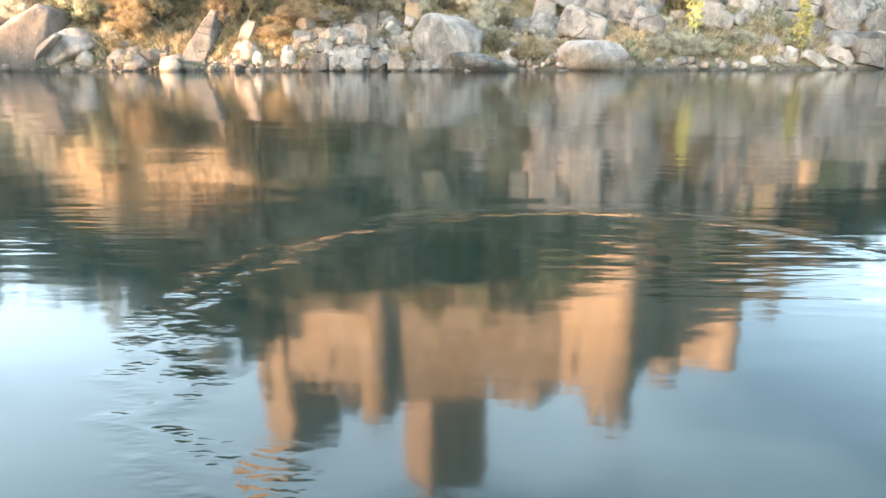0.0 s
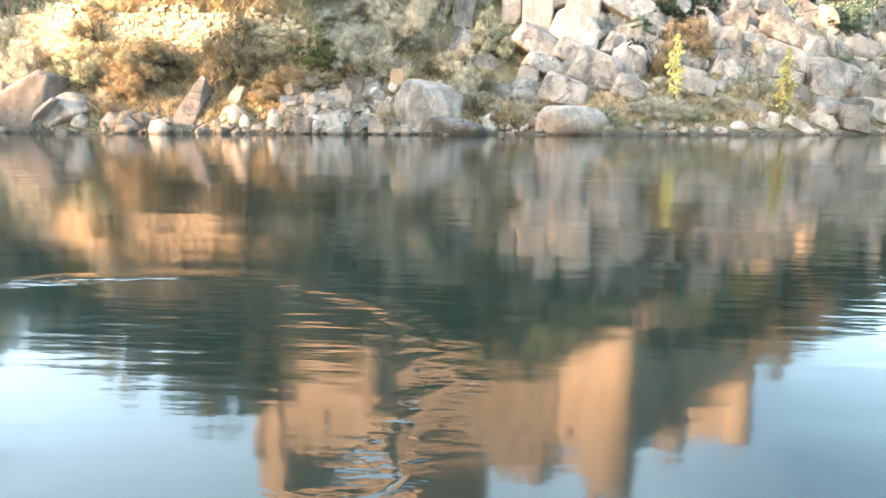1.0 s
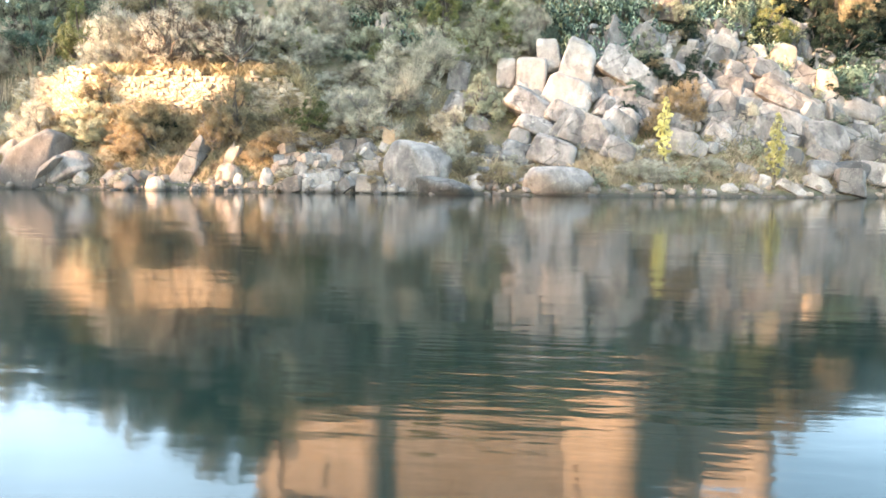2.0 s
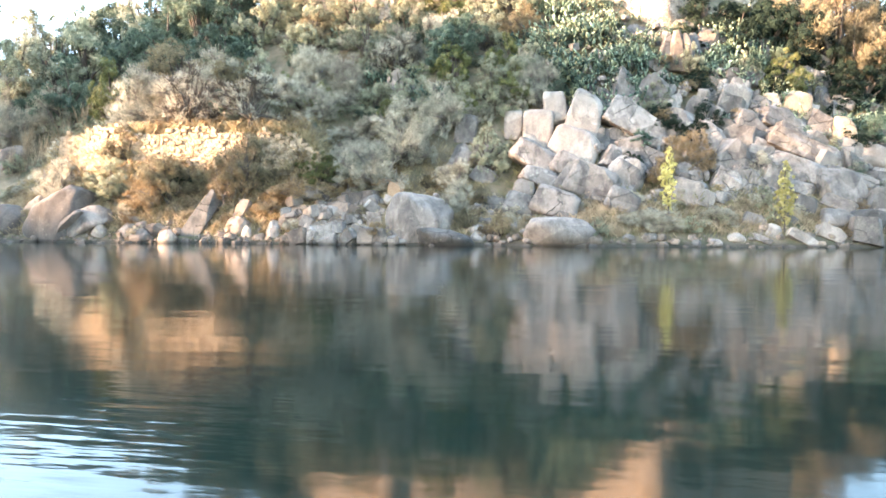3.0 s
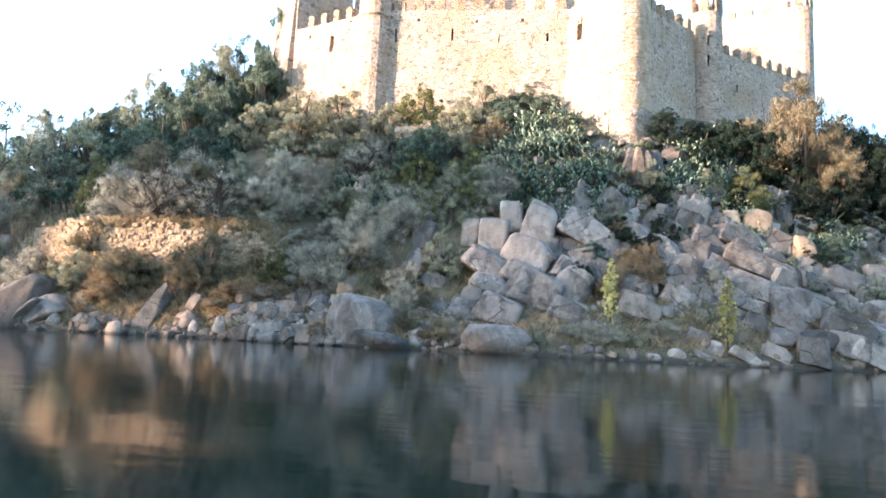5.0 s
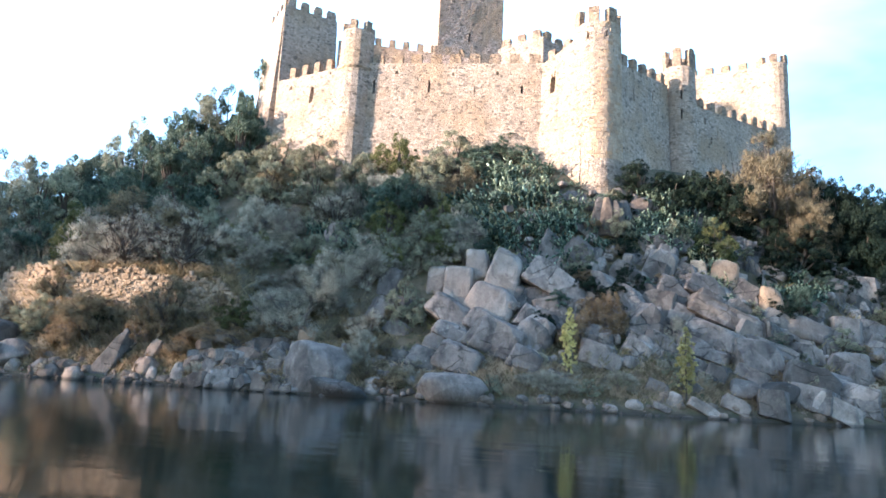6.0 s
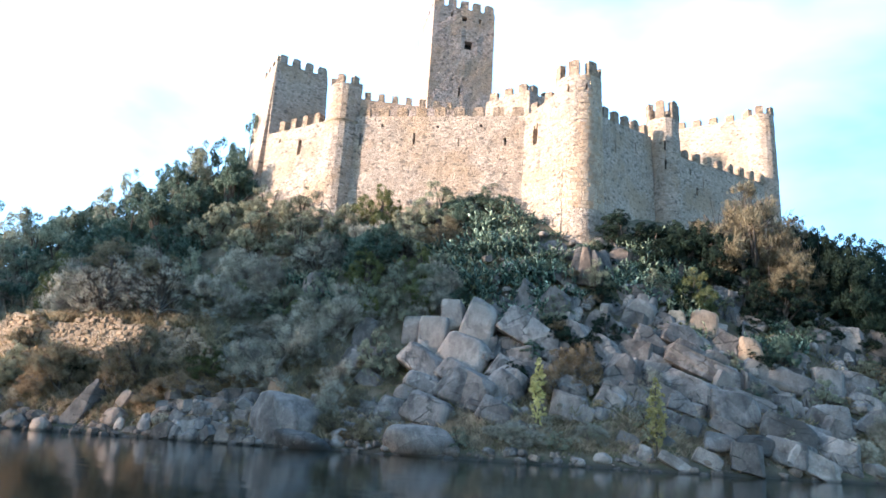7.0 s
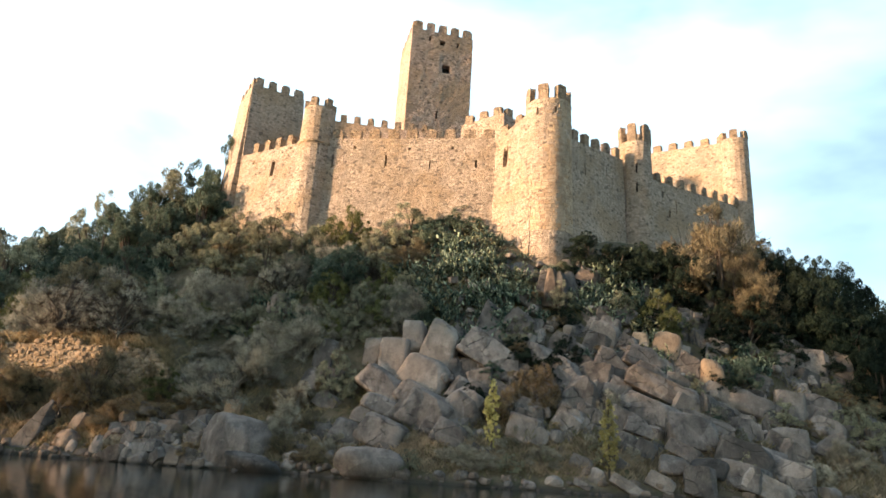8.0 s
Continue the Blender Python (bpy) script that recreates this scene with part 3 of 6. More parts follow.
merlons_along(inner_c, (9.8, 78.6), (13.5, 83.5), 42.2, 41.6, 3, 1.0, 0.6, 1.1, MERLON_STONE)

# keep
keep = square_tower("keep", (-4.15, 82.5), 28.5, 8.75, 8.7, 27.0, 58.6, KEEP_STONE, castle, "square keep, one face in full sun",
                    [(5.15, 53.0, 1.15, 1.25, 0.9), (4.4, 57.0, 0.7, 0.7, 0.6), (4.2, 45.8, 0.28, 1.3, 0.8), (2.6, 57.4, 0.3, 0.8, 0.6), (6.6, 57.1, 0.3, 0.8, 0.6)], batter=0.004, counts=(5, 5), merlon=(1.15, 0.6, 1.3))
floor_pts = [(-4.05 + 8.5 * (math.cos(radians(28.5)) * i - math.sin(radians(28.5)) * j), 82.6 + 8.5 * (math.sin(radians(28.5)) * i + math.cos(radians(28.5)) * j), 57.0) for i, j in ((0.08, 0.08), (0.92, 0.08), (0.92, 0.92), (0.08, 0.92))]
part("keep_roof", mesh_of("keep_roof", floor_pts + [(x, y, z - 0.4) for x, y, z in floor_pts], [(0, 1, 2, 3), (7, 6, 5, 4), (0, 4, 5, 1), (1, 5, 6, 2), (2, 6, 7, 3), (3, 7, 4, 0)], KEEP_STONE), keep)


# ---- rocks ----
def rock_mesh(kind, seed):
    """A unit rock about 1 m in each way, standing on z = 0: 'block' and 'slab' angular, 'boulder' rounded, 'pillow' square but worn round, 'cut' a jointed block, 'worn' the same with edges worn round."""
    rnd = random.Random(seed * 31 + len(kind))
    bm = bmesh.new()
    off = Vector((seed * 1.7, seed * 0.9, 2.2))
    if kind == "cut":
        bmesh.ops.create_cube(bm, size=2.0)
        for v in bm.verts:
            v.co = Vector([k * rnd.uniform(0.74, 1.0) for k in v.co])
        for _ in range(4):
            way = Vector((rnd.choice((-1, 1)) * rnd.uniform(0.3, 1), rnd.uniform(-1, 0.3), rnd.uniform(-0.2, 1))).normalized()
            far = max(v.co.dot(way) for v in bm.verts) * rnd.uniform(0.72, 0.92)
            cut = bmesh.ops.bisect_plane(bm, geom=bm.verts[:] + bm.edges[:] + bm.faces[:], plane_co=way * far, plane_no=way, clear_outer=True)
            edges = [e for e in cut["geom_cut"] if isinstance(e, bmesh.types.BMEdge)]
            bmesh.ops.contextual_create(bm, geom=edges)
        bmesh.ops.remove_doubles(bm, verts=bm.verts[:], dist=0.03)
        bmesh.ops.bevel(bm, geom=bm.edges[:], offset=0.05, segments=2, affect="EDGES", profile=0.5, clamp_overlap=True)
        bmesh.ops.triangulate(bm, faces=bm.faces[:])
        for _ in range(4):
            bmesh.ops.subdivide_edges(bm, edges=[e for e in bm.edges if e.calc_length() > 0.22], cuts=1, use_grid_fill=False)
            bmesh.ops.triangulate(bm, faces=[f for f in bm.faces if len(f.verts) > 3])
        for v in bm.verts:
            c = v.co
            v.co = c * (1 + noise.noise(c * 1.2 + off) * 0.07 + noise.noise(c * 3.2 + off) * 0.04 + noise.noise(c * 8 + off) * 0.02)
    elif kind in ("boulder", "pillow", "worn"):
        bmesh.ops.create_icosphere(bm, subdivisions=4, radius=1.0)
        power = {"boulder": 2.5, "pillow": 3.8, "worn": 5.0}[kind]
        planes = []
        for _ in range(3 if kind == "worn" else 6):
            n = Vector((rnd.gauss(0, 1), rnd.gauss(0, 1), rnd.gauss(0, 0.8))).normalized()
            planes.append((n, rnd.uniform(0.74, 0.98)))
        for v in bm.verts:
            c = v.co / sum(abs(k) ** power for k in v.co) ** (1 / power)
            c *= 1 + noise.noise(c * 0.9 + off) * 0.20
            for n, far in planes:
                over = c.dot(n) - far
                if over > 0:
                    c = c - n * over * 0.8
            v.co = c * (1 + noise.noise(c * 2.6 + off) * 0.05 + noise.noise(c * 7 + off) * 0.018)
    else:
        for x in (-1, 1):
            for y in (-1, 1):
                for z in (-1, 1):
                    bm.verts.new((x * rnd.uniform(0.55, 1.0), y * rnd.uniform(0.55, 1.0), z * rnd.uniform(0.6, 1.0)))
        for _ in range(6):
            bm.verts.new(Vector((rnd.gauss(0, 1), rnd.gauss(0, 1), rnd.gauss(0, 1))).normalized() * rnd.uniform(0.9, 1.25))
        hull = bmesh.ops.convex_hull(bm, input=bm.verts[:])
        bmesh.ops.delete(bm, geom=list({g for g in hull["geom_interior"] + hull["geom_unused"] if isinstance(g, bmesh.types.BMVert)}), context="VERTS")
        bmesh.ops.dissolve_limit(bm, angle_limit=0.2, verts=bm.verts[:], edges=bm.edges[:])
        bmesh.ops.bevel(bm, geom=bm.edges[:], offset=0.09, segments=2, affect="EDGES", profile=0.5, clamp_overlap=True)
        bmesh.ops.triangulate(bm, faces=bm.faces[:])
        for _ in range(2):
            bmesh.ops.subdivide_edges(bm, edges=[e for e in bm.edges if e.calc_length() > 0.42], cuts=1, use_grid_fill=False)
            bmesh.ops.triangulate(bm, faces=[f for f in bm.faces if len(f.verts) > 3])
        for v in bm.verts:
            c = v.co
            v.co = c * (1 + noise.noise(c * 1.8 + off) * 0.06 + noise.noise(c * 6 + off) * 0.025)
    lo = [min(v.co[k] for v in bm.verts) for k in range(3)]
    hi = [max(v.co[k] for v in bm.verts) for k in range(3)]
    for v in bm.verts:
        v.co = Vector([(v.co[k] - lo[k]) / (hi[k] - lo[k]) - (0.5 if k < 2 else 0.0) for k in range(3)])
    bm.verts.index_update()
    return bm


ROCKS = {}
ROCK_MATS = {"grey": GRANITE, "pale": GRANITE_PALE, "rust": GRANITE_RUST_SUNLIT, "dark": GRANITE_DARK, "brown": GRANITE_BROWN, "pink": GRANITE_PINK}
ROCK_LABELS = {("boulder", "pink"): "smooth pinkish granite dome at the waterline", ("pillow", "pink"): "large smooth greyish-pink boulder at the waterline", ("worn", "pale"): "pale worn boulder split from the stacked outcrop", ("worn", "grey"): "grey worn boulder split from the stacked outcrop", ("worn", "pink"): "large smooth greyish boulder at the waterline", ("worn", "brown"): "brownish worn boulder split along its joints", ("cut", "grey"): "jointed grey granite block dipping down the slope", ("cut", "pale"): "pale pinkish granite block split along its joints", ("cut", "brown"): "brownish angular granite block near the waterline", ("cut", "dark"): "dark lichened granite block on the slope", ("cut", "rust"): "rusty jointed granite block, sunlit orange put into its colour",
               ("block", "grey"): "angular grey granite block on the hillside", ("boulder", "grey"): "rounded grey granite boulder on the bank", ("slab", "grey"): "flat grey granite slab on the slope",
               ("block", "pale"): "pale angular granite block on the slope", ("boulder", "pale"): "pale rounded granite boulder by the water", ("slab", "pale"): "pale flat granite slab on the slope",
               ("block", "rust"): "rusty granite block, sunlit orange put into its colour", ("boulder", "rust"): "rusty granite boulder, sunlit orange put into its colour", ("slab", "rust"): "rusty granite slab, sunlit orange put into its colour",
               ("block", "brown"): "brownish granite block in the bank's stone heap", ("boulder", "brown"): "brownish boulder at the water's edge", ("slab", "brown"): "brownish granite slab leaning on the bank", ("pillow", "brown"): "large brownish-grey rounded block at the waterline",
               ("pillow", "pale"): "pale worn boulder split from the stacked outcrop", ("pillow", "grey"): "grey worn boulder split from the stacked outcrop",
               ("block", "dark"): "dark wet granite block on the bank", ("boulder", "dark"): "dark wet boulder at the waterline", ("slab", "dark"): "dark wet slab at the waterline"}


def rock(x, y, z, w, h, kind="block", tone="grey", seed=0, turn=0.0, tip=0.0, deep=0.85, name="", label=""):
    """One rock whose foot lies at z; w across, h high, deep: its depth against its width; tip leans it sideways."""
    key = (kind, tone, seed % 9)
    if key not in ROCKS:
        ROCKS[key] = from_bm(kind, rock_mesh(kind, seed % 9), ROCK_MATS[tone], kind in ("boulder", "pillow", "cut", "worn"))
    ob = new(name or {"cut": "rock", "worn": "boulder", "block": "rock", "boulder": "boulder", "slab": "rock_slab", "pillow": "boulder"}[kind], ROCKS[key])
    spin = (0, 180)[seed % 2] * (kind not in ("cut", "worn")) + turn
    sway = ((seed * 37) % 37) - 14
    lean = ((seed * 53) % 23) - 7
    if kind in ("cut", "worn"):
        sway, lean = sway * 0.4 - 4, 0
    ob.matrix_basis = pose(x, y, z, sway, tip + lean, 0) @ pose(0, 0, 0, 0, 0, spin) @ Matrix.Diagonal((w, w * deep, h, 1))
    return tagged(ob, label or ROCK_LABELS[kind, tone], "rock", "rocks on the island's slope")


def hewn(x, y, z, w, h, deep, tip, top, shift, slope, worn, tone, seed):
    """A jointed block about its middle: top is its head's width against its foot's, shift and slope move and tilt the head, worn rounds the edges, tip dips it to the right."""
    rnd = random.Random(seed * 7 + 3)
    off = Vector((seed * 2.3, seed * 0.7, 4.1))
    bm = bmesh.new()
    if worn > 0.11:
        # split but weathered: a squared form worn round
        power = 2.5 + 0.9 / worn
        planes = [(Vector((rnd.gauss(0, 1), rnd.uniform(-1.2, 0.2), rnd.gauss(0.2, 0.8))).normalized(), rnd.uniform(0.46, 0.58) + (0.09 if worn < 0.15 else 0)) for _ in range(4)]
        bmesh.ops.create_icosphere(bm, subdivisions=4, radius=1.0)
        for v in bm.verts:
            c = v.co * 0.5 / sum(abs(k) ** power for k in v.co) ** (1 / power)
            for n, far in planes:
                c = c - n * max(0.0, c.dot(n) - far) * 0.85
            v.co = c
    else:
        bmesh.ops.create_cube(bm, size=1.0)
        for v in bm.verts:
            v.co += Vector([rnd.uniform(-0.05, 0.05) for _ in range(3)])
        for _ in range(5):
            way = Vector((rnd.choice((-1, 1)) * rnd.uniform(0.2, 1), rnd.uniform(-1.0, 0.0), rnd.uniform(-0.3, 1))).normalized()
            far = max(v.co.dot(way) for v in bm.verts) * rnd.uniform(0.74, 0.92)
            cut = bmesh.ops.bisect_plane(bm, geom=bm.verts[:] + bm.edges[:] + bm.faces[:], plane_co=way * far, plane_no=way, clear_outer=True)
            bmesh.ops.contextual_create(bm, geom=[e for e in cut["geom_cut"] if isinstance(e, bmesh.types.BMEdge)])
        bmesh.ops.remove_doubles(bm, verts=bm.verts[:], dist=0.06)
        bmesh.ops.bevel(bm, geom=bm.edges[:], offset=worn * 0.4, segments=2, affect="EDGES", profile=0.5, clamp_overlap=True)
        bmesh.ops.triangulate(bm, faces=bm.faces[:])
        for _ in range(3):
            bmesh.ops.subdivide_edges(bm, edges=[e for e in bm.edges if e.calc_length() > 0.16], cuts=1, use_grid_fill=False)
            bmesh.ops.triangulate(bm, faces=[f for f in bm.faces if len(f.verts) > 3])
    for v in bm.verts:
        c = v.co
        up = c.z + 0.5
        c = Vector((c.x * (1 + (top - 1) * up) + shift * up, c.y * (1 - 0.2 * up) + 0.06 * up, c.z - slope * c.x * up))
        v.co = c * (1 + noise.noise(c * 2.0 + off) * (0.09 if worn > 0.15 else 0.04) + noise.noise(c * 5.5 + off) * 0.04 + noise.noise(c * 12 + off) * 0.015)
    ob = new("boulder" if worn > 0.15 else "rock", from_bm("rock", bm, ROCK_MATS[tone], True))
    ob.matrix_basis = pose(x, y, z, -6, tip, rnd.uniform(-6, 6) if worn > 0.11 else rnd.uniform(-28, 20)) @ Matrix.Diagonal((w, w * deep, h, 1))
    return tagged(ob, ROCK_LABELS["worn" if worn > 0.15 and ("worn", tone) in ROCK_LABELS else "cut", tone], "rock", "rocks on the island's slope")


rock(13.33, 53.68, 6.34, 2.26, 1.45, "cut", "grey", 13, tip=-15)
rock(12.42, 58.12, 9.37, 2.06, 2.68, "cut", "pale", 17, tip=10)
rock(3.79, 48.35, 1.81, 1.86, 1.34, "cut", "dark", 25, tip=8)
rock(25.59, 58.20, 5.67, 7.20, 1.84, "cut", "grey", 26, tip=26)
rock(21.06, 59.42, 9.90, 2.63, 2.63, "cut", "pale", 30, tip=20)
rock(29.76, 52.32, 1.42, 3.47, 2.08, "cut", "dark", 34, tip=16)
rock(27.03, 48.67, 0.06, 2.01, 1.82, "cut", "grey", 36, tip=10)
rock(16.41, 50.59, 2.67, 2.41, 1.83, "cut", "pale", 40, tip=12)
rock(18.97, 51.48, 3.05, 2.06, 1.84, "cut", "grey", 41, tip=18)
rock(34.80, 63.71, 8.57, 2.22, 2.75, "cut", "grey", 46, tip=10)
rock(-9.67, 46.57, 1.48, 1.34, 1.18, "cut", "brown", 47, tip=10)
rock(-7.60, 46.41, 1.29, 1.55, 1.01, "cut", "brown", 48, tip=-25)
rock(-6.86, 47.76, 2.00, 1.59, 1.35, "cut", "brown", 49, tip=-20)
rock(-6.65, 48.72, 2.68, 1.38, 1.13, "cut", "grey", 50, tip=10)
rock(-4.74, 47.73, 2.18, 1.81, 1.02, "cut", "grey", 51, tip=-28)
rock(-5.81, 46.13, 1.24, 1.30, 1.30, "cut", "brown", 52, tip=25)
rock(-6.60, 45.68, 0.80, 1.37, 0.91, "cut", "brown", 53, tip=10)
rock(-6.93, 44.58, -0.02, 1.41, 1.27, "cut", "pale", 54, tip=5)
rock(-7.91, 44.52, -0.04, 0.82, 0.97, "cut", "pale", 55, tip=0)
rock(-8.88, 44.74, -0.12, 1.28, 1.13, "cut", "brown", 56, tip=-8)
rock(-5.49, 44.18, -0.07, 1.03, 1.10, "cut", "brown", 57, tip=10)
rock(-4.07, 44.02, -0.09, 1.38, 1.23, "cut", "brown", 58, tip=0)
rock(-3.55, 45.00, 0.73, 1.11, 1.11, "cut", "brown", 59, tip=-20)
rock(-2.48, 44.95, 0.45, 1.18, 1.73, "pillow", "brown", 60, deep=0.9)
rock(-1.2, 45.0, -0.85, 4.55, 4.3, "pillow", "pink", 61, deep=0.7, name="granite_boulder")
rock(0.55, 44.5, -0.45, 4.4, 1.55, "boulder", "dark", 62, deep=0.6)
rock(-3.36, 48.57, 2.95, 1.20, 1.44, "cut", "rust", 63, tip=10)
rock(-8.59, 47.54, 2.44, 0.72, 0.80, "cut", "pale", 64)
rock(-8.63, 45.78, 0.68, 1.54, 1.15, "cut", "brown", 65, tip=-15)
rock(-10.29, 46.14, 0.89, 1.56, 1.09, "cut", "brown", 66, tip=12)
rock(8.14, 45.4, -0.55, 4.7, 2.45, "boulder", "pink", 67, deep=0.8)
rock(10.19, 44.95, -0.46, 1.18, 0.83, "cut", "grey", 68, tip=-30)
rock(2.66, 45.68, 0.41, 1.17, 1.06, "boulder", "pale", 72)
rock(-14.39, 46.55, 1.50, 0.80, 1.77, "cut", "brown", 74, tip=25)
rock(-14.17, 45.79, 0.20, 1.96, 1.76, "boulder", "brown", 75)
rock(-22.06, 44.87, 0.11, 1.36, 1.34, "boulder", "pale", 82)
rock(-19.83, 45.08, 0.13, 1.59, 1.25, "boulder", "brown", 83)
rock(-24.02, 44.65, 0.20, 1.05, 1.08, "boulder", "pale", 84)
rock(-11.26, 45.45, 0.17, 1.01, 1.48, "pillow", "pale", 85)
rock(-13.06, 45.34, 0.20, 0.70, 1.05, "boulder", "pale", 86)
rock(-4.37, 49.42, 3.30, 1.13, 1.36, "block", "rust", 87)
rock(2.95, 45.17, 0.03, 1.04, 0.86, "boulder", "pale", 88)
rock(10.19, 45.01, -0.16, 1.45, 0.81, "boulder", "brown", 89)
rock(-11.15, 45.36, 0.18, 1.06, 1.18, "boulder", "pale", 90)
rock(-7.84, 44.56, -0.11, 1.16, 1.14, "boulder", "pale", 91)
rock(-6.59, 43.72, -0.36, 1.20, 0.95, "boulder", "brown", 92)
rock(-5.22, 44.03, -0.20, 1.20, 1.11, "boulder", "brown", 93)
rock(-8.63, 47.44, 2.17, 0.87, 1.13, "block", "pale", 94)
rock(-6.83, 46.95, 1.14, 1.68, 1.89, "block", "brown", 95, tip=-20)
rock(-6.33, 47.96, 1.85, 1.72, 1.73, "block", "brown", 96)
rock(-5.17, 48.31, 2.18, 1.80, 1.63, "slab", "brown", 97, tip=-15)
rock(-6.01, 46.04, 0.84, 1.27, 1.36, "block", "pale", 98)
rock(-3.27, 43.85, -0.10, 0.98, 1.33, "block", "brown", 99)
rock(-4.01, 45.32, 0.60, 1.09, 1.52, "block", "brown", 100)
rock(-9.46, 45.92, 0.42, 1.66, 1.38, "block", "brown", 101)
rock(-9.25, 46.63, 1.40, 1.54, 1.03, "boulder", "brown", 102)
rock(-4.65, 44.57, 0.19, 1.43, 1.04, "boulder", "brown", 103)
rock(-7.61, 45.44, 0.57, 1.12, 1.08, "boulder", "brown", 104)
rock(-7.58, 46.79, 1.35, 1.15, 1.30, "block", "pale", 105)
rock(-20.66, 44.49, -0.29, 1.55, 1.39, "boulder", "pale", 106)
rock(-18.32, 43.95, -0.47, 1.44, 1.44, "boulder", "brown", 107)
rock(-20.95, 45.15, 0.37, 1.20, 1.17, "boulder", "brown", 109)
rock(-42.27, 57.11, 5.80, 3.17, 2.96, "boulder", "brown", 110)
rock(-31.17, 49.85, 4.30, 2.71, 2.94, "block", "brown", 111)
rock(13.83, 57.20, 9.57, 2.19, 3.85, "cut", "grey", 113, tip=28)
rock(20.73, 56.14, 6.15, 2.60, 2.69, "cut", "grey", 119, tip=14)
rock(16.55, 51.11, 3.03, 2.44, 1.62, "cut", "grey", 123, tip=28)
rock(19.07, 52.05, 3.47, 2.02, 1.79, "cut", "grey", 124, tip=24)
rock(22.51, 52.98, 3.50, 2.09, 1.94, "cut", "grey", 125, tip=22)
rock(22.39, 55.45, 5.30, 2.38, 1.82, "cut", "grey", 126, tip=18)
rock(24.40, 58.29, 7.73, 2.10, 1.51, "cut", "grey", 128, tip=28)
rock(27.05, 59.51, 8.01, 2.12, 2.38, "cut", "grey", 130, tip=28)
rock(29.66, 58.90, 5.81, 3.49, 1.79, "cut", "pale", 134, tip=24)
rock(32.36, 55.29, 2.86, 1.85, 1.48, "cut", "grey", 142, tip=28)
rock(35.10, 65.89, 10.27, 2.49, 2.77, "cut", "grey", 143, tip=24)
rock(37.23, 65.51, 8.44, 3.59, 3.14, "cut", "grey", 144, tip=14)
rock(36.09, 60.56, 5.07, 2.44, 1.63, "cut", "grey", 147, tip=18)
rock(32.32, 61.41, 7.44, 2.56, 1.70, "cut", "grey", 148, tip=18)
rock(36.42, 56.74, 2.76, 1.86, 1.49, "cut", "grey", 150, tip=28)
rock(24.01, 50.85, 2.09, 1.41, 1.20, "cut", "dark", 151, tip=22)
rock(20.56, 58.62, 9.40, 2.17, 2.17, "cut", "grey", 153, tip=28)
rock(19.00, 46.45, 0.08, 1.10, 0.80, "boulder", "pale", 156)
rock(20.49, 46.93, 0.21, 1.30, 0.46, "cut", "grey", 157, tip=22)
rock(21.44, 47.33, 0.24, 1.05, 1.25, "boulder", "pale", 158)
rock(22.93, 47.67, 0.14, 2.14, 0.65, "cut", "pale", 159, tip=28)
rock(24.72, 48.30, 0.30, 1.76, 0.98, "cut", "pale", 160, tip=24)
rock(30.59, 50.44, 0.12, 3.28, 1.44, "cut", "pale", 161, tip=26)
rock(32.89, 51.37, 0.43, 2.00, 1.00, "cut", "grey", 162, tip=18)
rock(34.59, 51.64, 0.23, 1.66, 0.97, "boulder", "pale", 163)
rock(17.60, 45.81, -0.11, 0.84, 0.65, "boulder", "grey", 164)
rock(16.49, 45.58, -0.11, 0.65, 0.58, "boulder", "dark", 165)
rock(13.71, 45.67, 0.20, 0.99, 0.67, "boulder", "dark", 166)
rock(12.41, 45.39, 0.26, 0.79, 0.52, "boulder", "grey", 167)
rock(22.18, 48.99, 1.16, 1.70, 1.02, "cut", "dark", 168, tip=28)
rock(20.31, 48.49, 1.17, 1.49, 0.88, "cut", "dark", 169, tip=18)
rock(14.23, 48.10, 1.64, 1.40, 0.70, "cut", "dark", 170, tip=22)
rock(1.56, 44.79, 0.11, 0.70, 0.55, "boulder", "dark", 171)
rock(0.39, 51.84, 5.42, 1.41, 2.08, "cut", "grey", 173, tip=28)
rock(2.35, 51.13, 4.17, 2.01, 1.36, "cut", "grey", 174, tip=28)
rock(-4.74, 55.50, 9.78, 2.30, 2.06, "boulder", "grey", 177)
rock(19.81, 63.58, 15.57, 1.95, 2.43, "cut", "brown", 181, tip=12)
rock(-5.11, 56.38, 7.82, 4.61, 2.12, "cut", "grey", 183, tip=-32)
rock(-4.28, 57.92, 9.97, 3.07, 2.20, "cut", "grey", 184, tip=-24)
rock(0.82, 53.63, 7.19, 1.73, 2.60, "cut", "grey", 187, tip=5)
rock(2.27, 51.88, 4.96, 1.65, 2.47, "cut", "grey", 188, tip=8)

hewn(4.53, 54.59, 8.91, 1.54, 2.40, 0.9, -1, 0.9, 0.0, 0.0, 0.13, "pale", 0)
hewn(6.43, 53.97, 8.23, 2.14, 3.54, 0.9, 3, 1.08, -0.02, 0.0, 0.125, "pale", 1)
hewn(7.65, 54.77, 10.22, 1.88, 2.54, 0.9, -5, 0.85, 0.0, 0.1, 0.13, "pale", 2)
hewn(9.96, 54.65, 9.00, 3.01, 4.38, 0.9, 17, 0.72, -0.12, 0.1, 0.12, "pale", 3)
hewn(9.18, 53.62, 7.12, 3.76, 2.60, 0.9, 21, 0.9, 0.0, 0.0, 0.12, "pale", 4)
hewn(10.67, 53.78, 7.25, 1.34, 2.69, 0.9, 17, 0.6, 0.0, 0.0, 0.12, "grey", 5)
hewn(6.39, 52.59, 6.09, 4.13, 1.98, 0.8, 33, 0.9, 0.0, 0.0, 0.12, "grey", 6)
